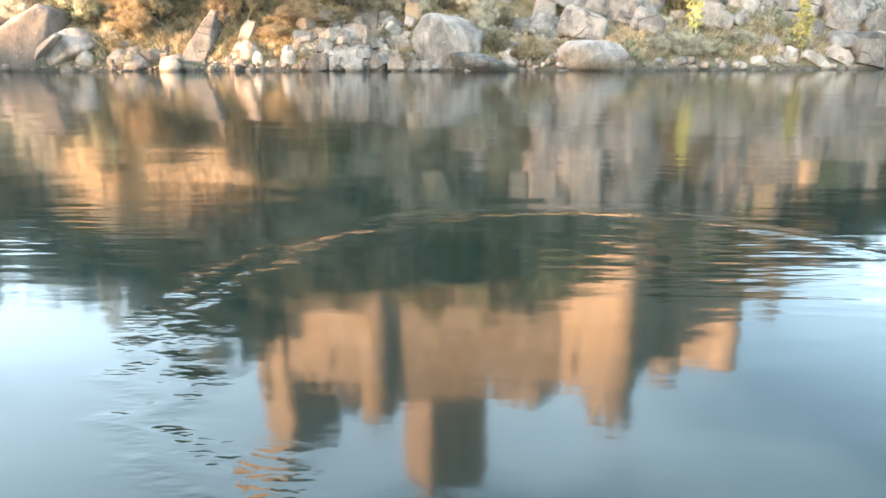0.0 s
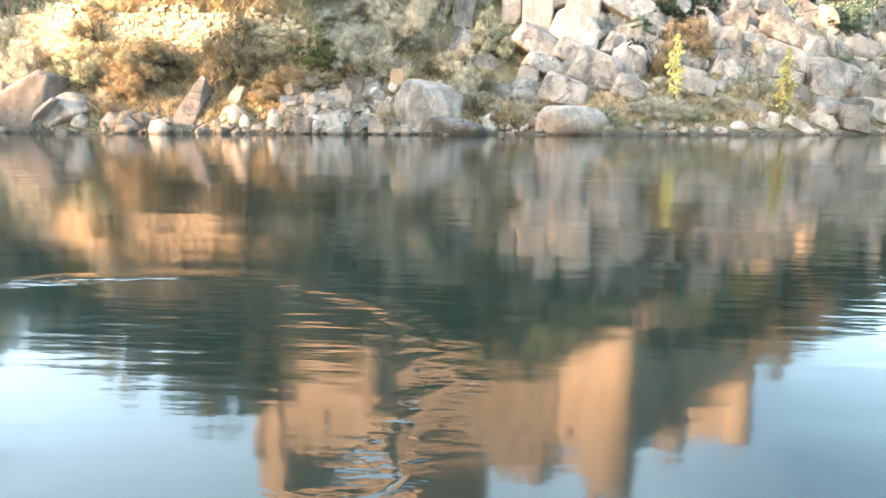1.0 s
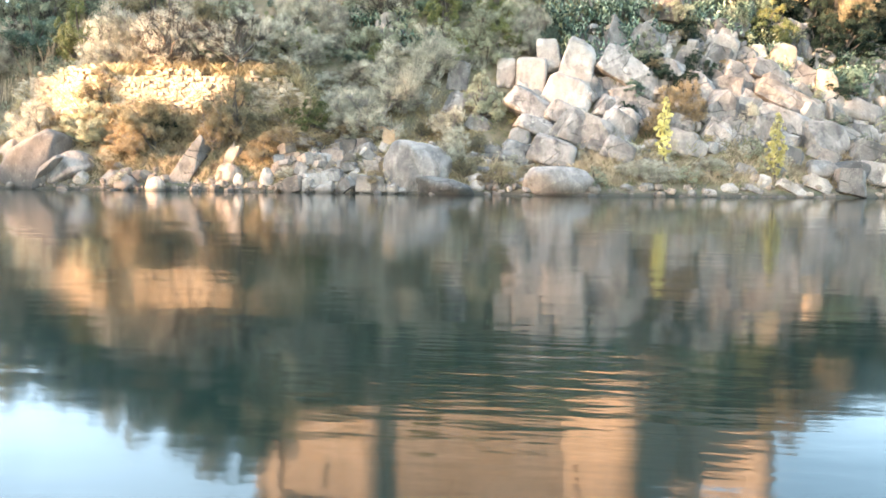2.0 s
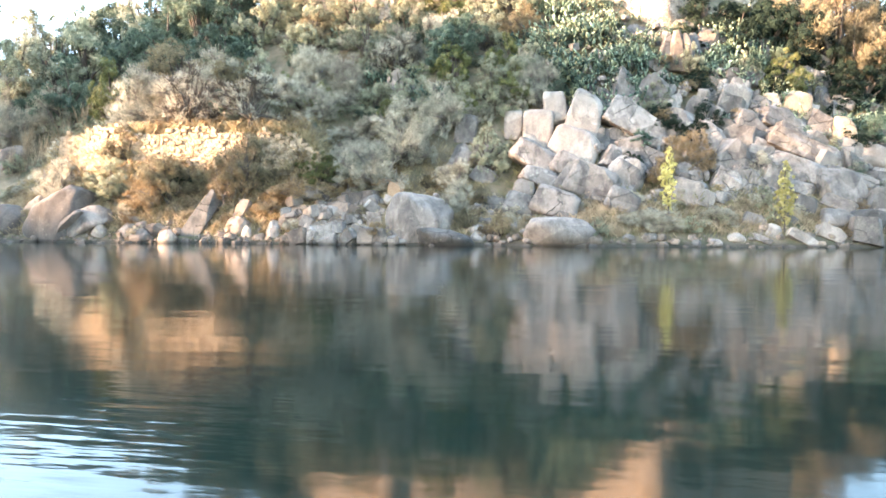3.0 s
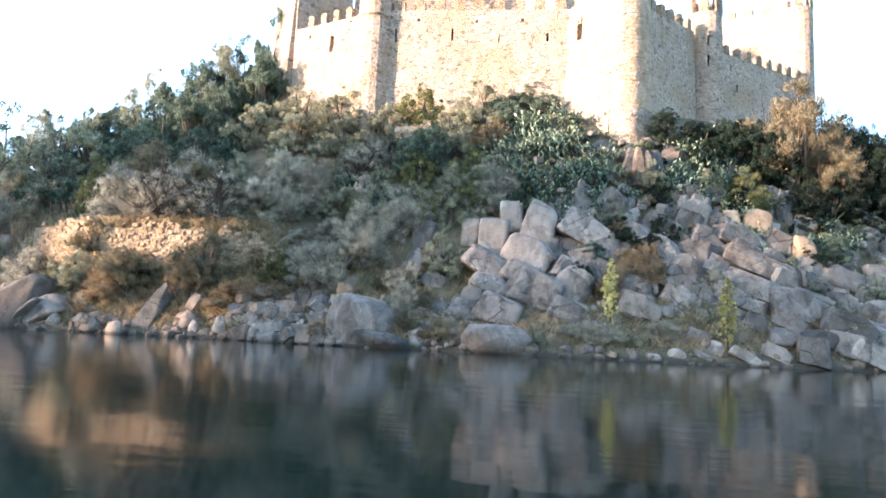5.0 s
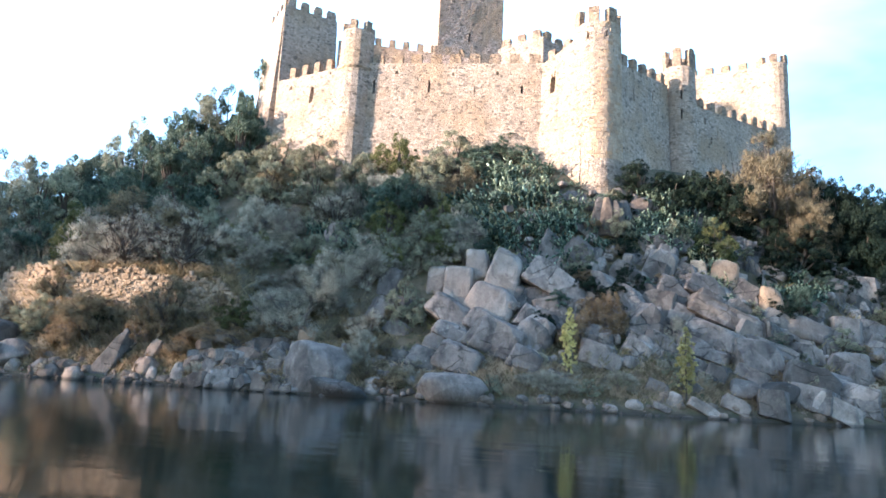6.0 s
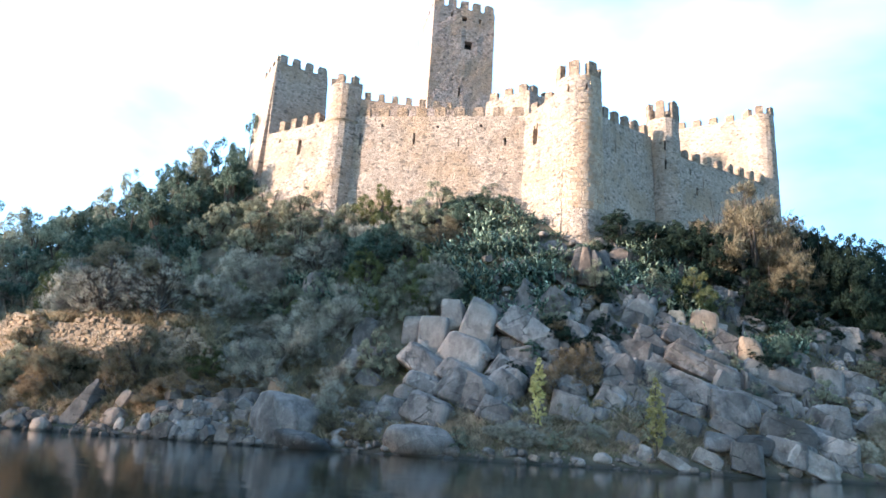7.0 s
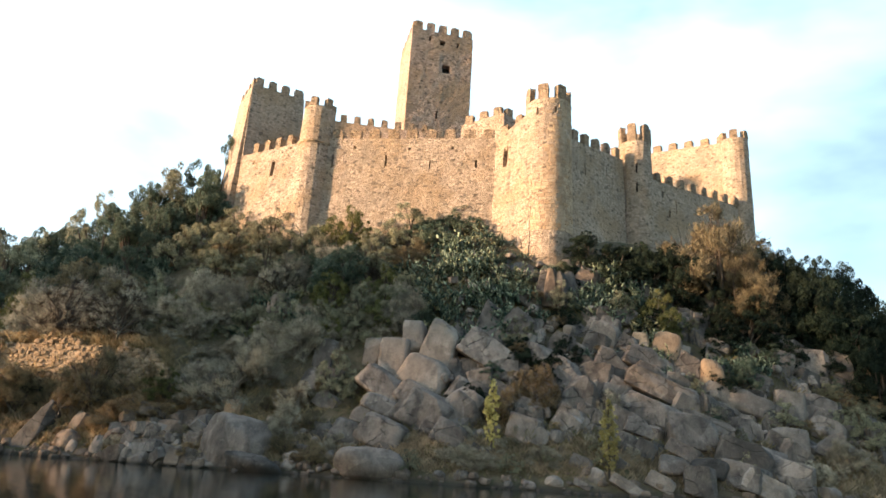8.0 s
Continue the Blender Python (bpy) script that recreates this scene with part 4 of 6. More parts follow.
hewn(8.97, 52.10, 5.45, 3.05, 1.74, 0.8, 27, 0.85, 0.0, 0.0, 0.12, "grey", 7)
hewn(9.92, 50.29, 4.21, 3.16, 2.41, 0.8, 23, 0.8, 0.0, 0.1, 0.13, "grey", 8)
hewn(12.61, 50.60, 4.40, 2.63, 2.29, 0.8, 27, 0.8, 0.0, 0.1, 0.12, "grey", 9)
hewn(6.84, 51.16, 4.58, 3.34, 1.35, 0.8, 25, 0.85, 0.0, 0.0, 0.12, "grey", 10)
hewn(5.68, 50.39, 4.00, 1.72, 1.26, 0.9, 7, 0.8, 0.0, 0.0, 0.2, "pale", 11)
hewn(7.95, 48.37, 2.73, 3.37, 2.02, 0.8, 17, 0.85, 0.0, 0.1, 0.12, "grey", 12)
hewn(5.63, 48.44, 2.64, 2.59, 1.56, 0.8, 13, 0.85, 0.0, 0.1, 0.12, "dark", 13)
hewn(11.93, 52.63, 5.99, 1.97, 1.79, 0.8, 27, 0.8, 0.0, 0.1, 0.08, "grey", 14)
hewn(12.27, 48.69, 2.91, 2.45, 1.63, 0.8, 17, 0.8, 0.0, 0.1, 0.12, "grey", 15)
hewn(1.30, 51.81, 6.06, 1.94, 1.65, 0.8, 17, 0.8, 0.0, 0.1, 0.12, "grey", 16)
hewn(-0.00, 54.49, 9.56, 2.27, 1.24, 0.8, 21, 0.8, 0.0, 0.1, 0.1, "grey", 17)
hewn(-16.66, 45.88, 1.75, 1.53, 3.77, 0.8, 31, 0.7, 0.0, 0.1, 0.1, "dark", 18)
hewn(10.13, 50.54, 4.35, 4.50, 2.59, 0.7, 24, 0.85, 0.0, 0.1, 0.08, "grey", 19)
hewn(12.40, 50.89, 4.54, 2.74, 3.09, 0.7, 32, 0.8, 0.0, 0.0, 0.08, "grey", 20)
hewn(11.95, 54.72, 7.47, 3.27, 2.15, 0.8, 16, 0.8, 0.0, 0.0, 0.1, "grey", 21)
hewn(13.81, 55.74, 8.76, 5.43, 2.15, 0.7, 32, 0.85, -0.05, 0.1, 0.07, "grey", 22)
hewn(12.90, 57.50, 12.07, 2.30, 3.19, 0.8, 10, 0.5, 0.0, 0.1, 0.08, "grey", 23)
hewn(14.53, 57.43, 11.48, 1.86, 3.04, 0.8, 12, 0.5, 0.0, 0.1, 0.08, "pale", 24)
hewn(15.69, 56.40, 9.77, 1.61, 2.56, 0.8, 18, 0.8, 0.0, 0.0, 0.08, "grey", 25)
hewn(16.85, 55.62, 8.57, 2.20, 2.93, 0.8, 8, 0.85, 0.0, 0.1, 0.08, "grey", 26)
hewn(18.81, 55.56, 7.70, 2.85, 2.41, 0.8, 22, 0.8, 0.0, 0.1, 0.08, "grey", 27)
hewn(20.23, 53.82, 5.95, 2.78, 2.78, 0.8, 20, 0.8, 0.0, 0.1, 0.08, "grey", 28)
hewn(22.07, 60.36, 12.10, 2.22, 1.84, 0.8, 16, 0.75, 0.0, 0.0, 0.1, "grey", 29)
hewn(24.45, 58.76, 9.38, 3.34, 1.99, 0.8, 22, 0.8, 0.0, 0.1, 0.08, "grey", 30)
hewn(25.24, 57.42, 7.54, 3.72, 1.99, 0.8, 22, 0.85, 0.0, 0.1, 0.08, "grey", 31)
hewn(22.24, 57.48, 8.72, 3.14, 2.25, 0.8, 22, 0.8, 0.0, 0.1, 0.08, "grey", 32)
hewn(25.14, 54.87, 5.31, 5.53, 1.63, 0.6, 20, 0.9, 0.0, 0.1, 0.07, "grey", 33)
hewn(27.25, 56.18, 6.12, 1.90, 2.15, 0.9, 2, 0.9, 0.0, 0.1, 0.12, "pale", 34)
hewn(27.03, 58.09, 7.64, 1.22, 0.87, 0.9, 16, 0.8, 0.0, 0.0, 0.14, "pale", 35)
hewn(29.56, 59.19, 8.22, 2.25, 2.86, 0.9, 4, 0.72, -0.05, 0.1, 0.2, "rust", 36)
hewn(26.41, 60.32, 10.72, 2.58, 2.40, 0.8, 8, 0.7, 0.0, 0.1, 0.14, "rust", 37)
hewn(24.33, 59.85, 10.87, 1.59, 1.87, 0.8, 6, 0.75, 0.0, 0.0, 0.14, "rust", 38)
hewn(36.04, 64.87, 10.56, 2.11, 2.11, 0.9, 2, 0.8, 0.0, 0.1, 0.12, "grey", 39)
hewn(31.78, 58.78, 6.37, 3.41, 1.74, 0.8, 20, 0.82, 0.0, 0.1, 0.12, "pale", 40)
hewn(34.76, 59.61, 6.31, 2.22, 2.39, 0.8, 4, 0.9, 0.0, 0.1, 0.1, "pale", 41)
hewn(33.62, 55.66, 3.87, 2.20, 1.74, 0.8, 4, 0.95, 0.0, 0.0, 0.12, "pale", 42)
hewn(30.28, 54.89, 3.82, 1.16, 0.62, 0.9, -24, 0.8, 0.0, 0.0, 0.12, "pale", 43)
hewn(28.38, 55.00, 4.55, 3.70, 1.26, 0.7, 18, 0.9, 0.0, 0.1, 0.08, "grey", 44)
hewn(27.32, 53.34, 3.90, 3.75, 2.22, 0.8, 10, 0.9, 0.0, 0.04, 0.08, "grey", 45)
hewn(31.41, 53.77, 2.91, 3.46, 1.03, 0.7, 14, 0.9, 0.0, 0.1, 0.08, "grey", 46)
hewn(30.85, 55.76, 4.48, 2.19, 1.41, 0.8, 8, 0.85, 0.0, 0.1, 0.1, "grey", 47)
hewn(36.68, 58.84, 4.92, 2.53, 1.58, 0.8, 16, 0.85, 0.0, 0.1, 0.1, "grey", 48)
hewn(39.65, 65.73, 9.78, 2.52, 3.33, 0.8, 12, 0.75, 0.0, 0.1, 0.1, "grey", 49)
hewn(36.94, 61.46, 6.72, 2.51, 1.68, 0.8, 14, 0.8, 0.0, 0.1, 0.1, "grey", 50)
hewn(29.78, 50.45, 1.43, 2.76, 1.59, 0.8, 12, 0.85, 0.0, 0.1, 0.1, "dark", 51)
hewn(32.88, 52.23, 1.75, 2.92, 1.39, 0.8, 12, 0.85, 0.0, 0.1, 0.1, "grey", 52)
hewn(20.87, 52.61, 4.47, 2.44, 1.62, 0.8, 14, 0.8, 0.0, 0.1, 0.1, "grey", 53)
hewn(16.77, 52.29, 4.84, 2.95, 1.52, 0.8, 14, 0.8, 0.0, 0.1, 0.1, "grey", 54)
hewn(-4.95, 56.72, 12.80, 2.54, 2.31, 0.8, -24, 0.7, 0.0, 0.0, 0.1, "grey", 55)
hewn(17.75, 61.76, 15.23, 2.60, 3.43, 0.7, -2, 0.8, 0.0, 0.08, 0.09, "dark", 56)
hewn(12.99, 52.74, 5.89, 2.22, 1.51, 0.8, 26, 0.85, 0.0, 0.1, 0.06, "grey", 57)
hewn(14.49, 53.54, 6.23, 2.67, 1.33, 0.8, 24, 0.85, 0.0, 0.1, 0.06, "grey", 58)
hewn(15.52, 55.21, 7.89, 2.29, 1.56, 0.8, 26, 0.85, 0.0, 0.1, 0.06, "grey", 59)
hewn(18.02, 54.06, 6.21, 2.17, 1.56, 0.8, 20, 0.85, 0.0, 0.1, 0.06, "grey", 60)
hewn(19.36, 57.62, 9.83, 2.05, 1.59, 0.8, 20, 0.8, 0.0, 0.1, 0.06, "grey", 61)
hewn(20.59, 56.74, 8.44, 1.99, 1.81, 0.8, 20, 0.8, 0.0, 0.1, 0.06, "dark", 62)
hewn(22.55, 56.20, 6.99, 2.35, 1.48, 0.8, 22, 0.85, 0.0, 0.1, 0.06, "grey", 63)
hewn(23.41, 59.49, 10.66, 1.87, 1.68, 0.8, 16, 0.8, 0.0, 0.1, 0.06, "grey", 64)
hewn(26.00, 58.95, 9.02, 1.79, 1.17, 0.8, 20, 0.8, 0.0, 0.1, 0.06, "pale", 65)
hewn(27.93, 59.85, 9.28, 1.53, 1.35, 0.8, 16, 0.8, 0.0, 0.1, 0.06, "grey", 66)
hewn(29.65, 57.20, 5.75, 1.81, 1.07, 0.8, 20, 0.85, 0.0, 0.1, 0.06, "grey", 67)
hewn(29.51, 53.38, 3.11, 2.25, 0.97, 0.8, 18, 0.85, 0.0, 0.1, 0.06, "grey", 68)
hewn(32.98, 58.92, 6.02, 1.41, 1.24, 0.8, 12, 0.85, 0.0, 0.1, 0.06, "grey", 69)
hewn(31.68, 52.43, 2.01, 1.99, 0.85, 0.8, 16, 0.85, 0.0, 0.1, 0.06, "dark", 70)
hewn(23.96, 53.06, 4.08, 2.38, 1.19, 0.8, 18, 0.85, 0.0, 0.1, 0.06, "grey", 71)
hewn(22.22, 54.07, 5.20, 2.49, 1.16, 0.8, 16, 0.85, 0.0, 0.1, 0.06, "dark", 72)
hewn(18.52, 57.53, 10.23, 1.88, 2.07, 0.8, 12, 0.75, 0.0, 0.1, 0.06, "grey", 73)
hewn(11.46, 49.50, 3.30, 2.51, 1.25, 0.8, 20, 0.85, 0.0, 0.1, 0.06, "grey", 74)
hewn(5.65, 48.31, 2.41, 1.91, 0.95, 0.8, 16, 0.85, 0.0, 0.1, 0.06, "dark", 75)
# these two dark stones stand in for the shadow under a block
hewn(25.91, 49.82, 1.79, 2.00, 1.21, 0.8, 10, 0.85, 0.0, 0.0, 0.16, "dark", 76)
hewn(27.92, 50.45, 1.78, 2.33, 1.27, 0.8, 6, 0.85, 0.0, 0.0, 0.2, "dark", 77)
hewn(16.64, 61.34, 15.92, 1.47, 2.83, 0.9, 6, 0.6, 0.0, 0.1, 0.07, "dark", 78)
hewn(17.41, 60.97, 15.63, 1.45, 3.41, 0.9, 0, 0.6, 0.0, 0.05, 0.07, "brown", 79)
hewn(18.15, 60.90, 15.41, 1.33, 3.18, 0.9, -4, 0.65, 0.0, 0.0, 0.07, "dark", 80)
hewn(18.88, 61.73, 15.82, 1.35, 2.90, 0.9, -10, 0.6, 0.0, -0.1, 0.07, "dark", 81)
hewn(-28.05, 45.59, 2.02, 4.13, 4.66, 0.9, 20, 0.62, 0.2, 0.0, 0.3, "pink", 82)
hewn(-26.44, 45.18, 1.18, 3.24, 0.73, 0.9, -42, 0.9, 0.0, 0.0, 0.2, "pink", 83)
hewn(-25.39, 45.75, 1.36, 3.86, 1.88, 0.8, -26, 0.85, 0.0, 0.0, 0.22, "pink", 84)
hewn(-30.95, 47.30, 2.22, 3.03, 1.46, 0.8, -38, 0.85, 0.0, 0.0, 0.2, "brown", 85)
hewn(-33.15, 46.92, 1.51, 3.40, 2.49, 0.8, -0, 0.8, 0.0, 0.0, 0.25, "pink", 86)
hewn(0.00, 54.38, 9.58, 1.51, 1.21, 0.8, 5, 0.85, 0.0, 0.0, 0.2, "grey", 87)



















def build_outcrop():
    """Jointed bedrock over the right-hand slope: tilted blocks parted by open joints."""
    nx, ny = 320, 130
    verts = []
    for j in range(ny):
        for i in range(nx):
            x = 3.0 + 43.0 * i / (nx - 1)
            d = 3.4 + 18.2 * j / (ny - 1)
            y = lerp_table(x, SHORE) + d
            q = Vector((x * 0.55 + d * 0.14, d * 0.62 - x * 0.10, 0.0))
            q += Vector((noise.noise(Vector((x * 0.5, d * 0.5, 1))), noise.noise(Vector((x * 0.5, d * 0.5, 9))), 0)) * 0.22
            far, near = noise.voronoi(q)
            c = near[0]
            cell = noise.cell_vector(Vector((c.x * 3.1, c.y * 3.7, 5)))
            tilt = (q - c).dot(Vector((cell.x * 1.5 - 1.3, cell.y * 1.4 - 1.0, 0)))
            lift = (cell.z - 0.45) * 1.3 + tilt
            joint = max(0.0, 1 - (far[1] - far[0]) / 0.11)
            edge = min(1.0, (x - 3) / 4, (46 - x) / 3, (d - 3.4) / 2.0, (21.6 - d) / 2.0)
            if x < 13:
                edge = min(edge, (9.5 + (x - 3) * 0.7 - d) / 2.0)
            fine = noise.fractal(Vector((x, y, 2)) * 1.5, 0.9, 2.0, 4) * 0.16
            patch = noise.noise(Vector((x * 0.2, d * 0.2, 4.4)))
            verts.append((x, y - lift * 0.25, rough_ground(x, y) - 0.5 + max(0.0, edge) * (0.65 + 0.7 * patch + lift * 1.0 + fine - joint * 2.0)))
    faces = [(j * nx + i, j * nx + i + 1, (j + 1) * nx + i + 1, (j + 1) * nx + i) for j in range(ny - 1) for i in range(nx - 1)]
    # dark granite puts shade into the gaps between the slope rocks
    tagged(new("rock_outcrop", mesh_of("rock_outcrop", verts, faces, GRANITE_DARK)), "jointed grey granite bedrock cropping out of the slope", "rock")


build_outcrop()


def slope_rocks():
    """Jointed granite that crops out all over the right-hand slope, dipping to the right."""
    rnd = random.Random(17)
    k = 0
    for i in range(14):
        for j in range(6):
            x = 6.0 + 3.0 * i + rnd.uniform(-1.2, 1.2)
            d = 5.4 + 2.6 * j + rnd.uniform(-1.2, 1.2) + max(0.0, 10 - x) * 0.2
            if x < 11 and d > 9 or rnd.random() < 0.25:
                continue
            y = lerp_table(x, SHORE) + d
            w, h = rnd.uniform(0.9, 2.6), rnd.uniform(0.7, 1.5)
            tone = rnd.choice(("grey", "grey", "grey", "pale", "dark"))
            rock(x, y, rough_ground(x, y) - 0.3 * h, w, h * 1.2, "cut", tone, k, rnd.uniform(-30, 30), rnd.uniform(14, 34), rnd.uniform(0.6, 0.9))
            k += 1


slope_rocks()


def bank_heap():
    """Tumbled angular stones heaped on the low bank beside the big boulder."""
    rnd = random.Random(41)
    for k in range(64):
        x = rnd.uniform(-10.5, -3.2)
        d = rnd.uniform(0.2, 4.2) * (0.55 + 0.45 * min(1.0, (x + 10.5) / 3))
        y = lerp_table(x, SHORE) + d
        w = rnd.uniform(0.45, 1.05)
        h = w * rnd.uniform(0.55, 0.95)
        rock(x, y, rough_ground(x, y) + rnd.uniform(-0.1, 0.45), w, h, rnd.choice(("block", "cut", "block")), rnd.choice(("brown", "brown", "pale", "grey")), k, rnd.uniform(-40, 40), rnd.uniform(-30, 30), rnd.uniform(0.7, 1.0))


bank_heap()


def scatter_stones():
    """Small stones that fill the slope and the water's edge between the larger rocks, as one heap."""
    rnd = random.Random(5)
    protos = []
    for kind in ("block", "boulder", "slab", "block"):
        bm = rock_mesh(kind, len(protos) + 3)
        bmesh.ops.remove_doubles(bm, verts=bm.verts[:], dist=0.16)
        bm.verts.index_update()
        protos.append(([v.co.copy() for v in bm.verts], [[v.index for v in f.verts] for f in bm.faces]))
        bm.free()
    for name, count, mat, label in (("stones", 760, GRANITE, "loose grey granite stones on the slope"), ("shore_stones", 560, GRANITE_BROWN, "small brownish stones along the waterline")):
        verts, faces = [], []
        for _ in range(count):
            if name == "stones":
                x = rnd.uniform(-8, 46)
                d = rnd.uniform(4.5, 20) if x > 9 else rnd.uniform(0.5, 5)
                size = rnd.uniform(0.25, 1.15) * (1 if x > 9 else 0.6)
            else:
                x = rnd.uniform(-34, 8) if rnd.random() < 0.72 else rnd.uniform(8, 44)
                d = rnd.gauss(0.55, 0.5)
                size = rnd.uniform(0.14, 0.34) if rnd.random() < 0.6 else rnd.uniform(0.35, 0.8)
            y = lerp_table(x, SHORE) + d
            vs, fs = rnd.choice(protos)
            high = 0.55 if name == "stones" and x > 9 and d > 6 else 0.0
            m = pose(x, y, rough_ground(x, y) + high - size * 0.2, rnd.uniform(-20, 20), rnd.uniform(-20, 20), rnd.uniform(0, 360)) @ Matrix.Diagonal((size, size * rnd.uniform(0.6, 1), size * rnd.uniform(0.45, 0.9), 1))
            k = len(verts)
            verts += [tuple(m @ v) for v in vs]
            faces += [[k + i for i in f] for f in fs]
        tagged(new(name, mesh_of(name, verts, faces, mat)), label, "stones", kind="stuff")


scatter_stones()


# ---- plants ----
def tube(verts, faces, pts, radii, sides=6):
    """Adds a tapered limb along pts to the lists."""
    k = len(verts)
    for i, p in enumerate(pts):
        d = (pts[min(i + 1, len(pts) - 1)] - pts[max(i - 1, 0)]).normalized()
        u = d.orthogonal().normalized()
        v = d.cross(u)
        for s in range(sides):
            a = s * math.tau / sides
            verts.append(tuple(p + (u * math.cos(a) + v * math.sin(a)) * radii[i]))
    for i in range(len(pts) - 1):
        for s in range(sides):
            faces.append((k + i * sides + s, k + i * sides + (s + 1) % sides, k + (i + 1) * sides + (s + 1) % sides, k + (i + 1) * sides + s))


def leaf_cloud(rng, centres, radii, count, length, width, shell=0.55, feather=0.0, flat=1.0):
    """Small leaves on clumps that sit over lobes: arrays of corners. Leaves lie along each clump's skin; feather turns them into upright sprays."""
    sub = 7
    out = rng.normal(size=(len(centres) * sub, 3)) + np.array([0, 0, 0.35])
    out /= np.linalg.norm(out, axis=1)[:, None]
    big = np.repeat(radii, sub)
    mids = np.repeat(centres, sub, 0) + out * (big * rng.uniform(0.55, 0.95, len(big)))[:, None] * np.array([1, 1, flat])
    small = big * rng.uniform(0.24, 0.46, len(big))
    pick = rng.choice(len(mids), count, p=small**2 / (small**2).sum())
    way = rng.normal(size=(count, 3)) + out[pick] * 0.7
    way /= np.linalg.norm(way, axis=1)[:, None]
    r = small[pick] * (shell + (1 - shell) * rng.random(count)) * (1 + (0.14 + 0.5 * feather) * np.abs(rng.normal(size=count)))
    at = mids[pick] + way * r[:, None] * np.array([1, 1, flat])
    skin = way + rng.normal(size=(count, 3)) * (0.55 + feather)
    skin /= np.linalg.norm(skin, axis=1)[:, None]
    aim = np.cross(skin, rng.normal(size=(count, 3))) * (1 - feather) + (way * 0.8 + np.array([0, 0, 1.0]) + rng.normal(size=(count, 3)) * 0.4) * feather
    aim /= np.linalg.norm(aim, axis=1)[:, None]
    side = np.cross(skin, aim)
    side /= np.linalg.norm(side, axis=1)[:, None] + 1e-9
    ln = (length * (0.6 + 0.8 * rng.random(count)))[:, None]
    wd = (width * (0.6 + 0.8 * rng.random(count)))[:, None]
    a, b = at - aim * ln / 2, at + aim * ln / 2
    mid = at + np.cross(aim, side) * wd * 0.15
    return np.stack([a, mid + side * wd / 2, b, mid - side * wd / 2], 1)


def leaf_mesh(name, quads, mat):
    n = len(quads)
    me = bpy.data.meshes.new(name)
    me.from_pydata(quads.reshape(-1, 3).tolist(), [], np.arange(n * 4).reshape(n, 4).tolist())
    me.materials.append(mat)
    return me


def build_plant(name, label, category, seed, leaf, bark, lobes, spread, tall, low, count, size, stems=4, shell=0.5, flat=0.85, lobe_size=0.42, twigs=0, bole=0.0, feather=0.0):
    """A bush or tree of unit half-width: stems that fork to lobes, and a leafy crown of many small leaves."""
    rng = np.random.default_rng(seed)
    rnd = random.Random(seed)
    root = new(name)
    cs, rs = [], []
    for k in range(lobes):
        a, r = rnd.uniform(0, math.tau), math.sqrt(rnd.random()) * spread
        top = tall - (tall - low) * (r / spread) ** 2 * 0.55
        z = rnd.uniform(low + (top - low) * 0.06, top)
        cs.append((r * math.cos(a), r * math.sin(a), z - lobe_size * 0.5))
        rs.append(lobe_size * rnd.uniform(0.55, 1.15))
    cs, rs = np.array(cs), np.array(rs)
    part("crown", leaf_mesh("crown", leaf_cloud(rng, cs, rs, count, size * (1 + feather), size * (0.55 - 0.37 * feather), shell, feather, flat), leaf), root)
    verts, faces = [], []
    for k in range(stems):
        base = Vector((rnd.uniform(-0.12, 0.12) * spread * (stems > 1), rnd.uniform(-0.12, 0.12) * spread * (stems > 1), -0.15))
        if bole:
            tube(verts, faces, [base, Vector((0, 0, bole * 0.6)), Vector((0, 0, bole))], [0.07, 0.055, 0.045], 6)
            base = Vector((0, 0, bole))
        for j in range(max(1, lobes // stems)):
            c = Vector(cs[(k + j * stems) % lobes])
            m = base.lerp(c, 0.5) + Vector((rnd.uniform(-0.1, 0.1), rnd.uniform(-0.1, 0.1), 0.12))
            tube(verts, faces, [base, base.lerp(m, 0.6), m, c], [0.055, 0.045, 0.03, 0.008], 5)
    for _ in range(twigs):
        k = rnd.randrange(lobes)
        c = Vector(cs[k])
        tip = c + Vector((rnd.gauss(0, 1), rnd.gauss(0, 1), rnd.gauss(0.7, 0.6))).normalized() * rs[k] * rnd.uniform(0.8, 1.5)
        tube(verts, faces, [c.lerp(Vector((0, 0, 0)), 0.3), c, tip], [0.014, 0.010, 0.003], 3)
    part("trunk", mesh_of("trunk", verts, faces, bark, True), root)
    return tagged(root, label, category)


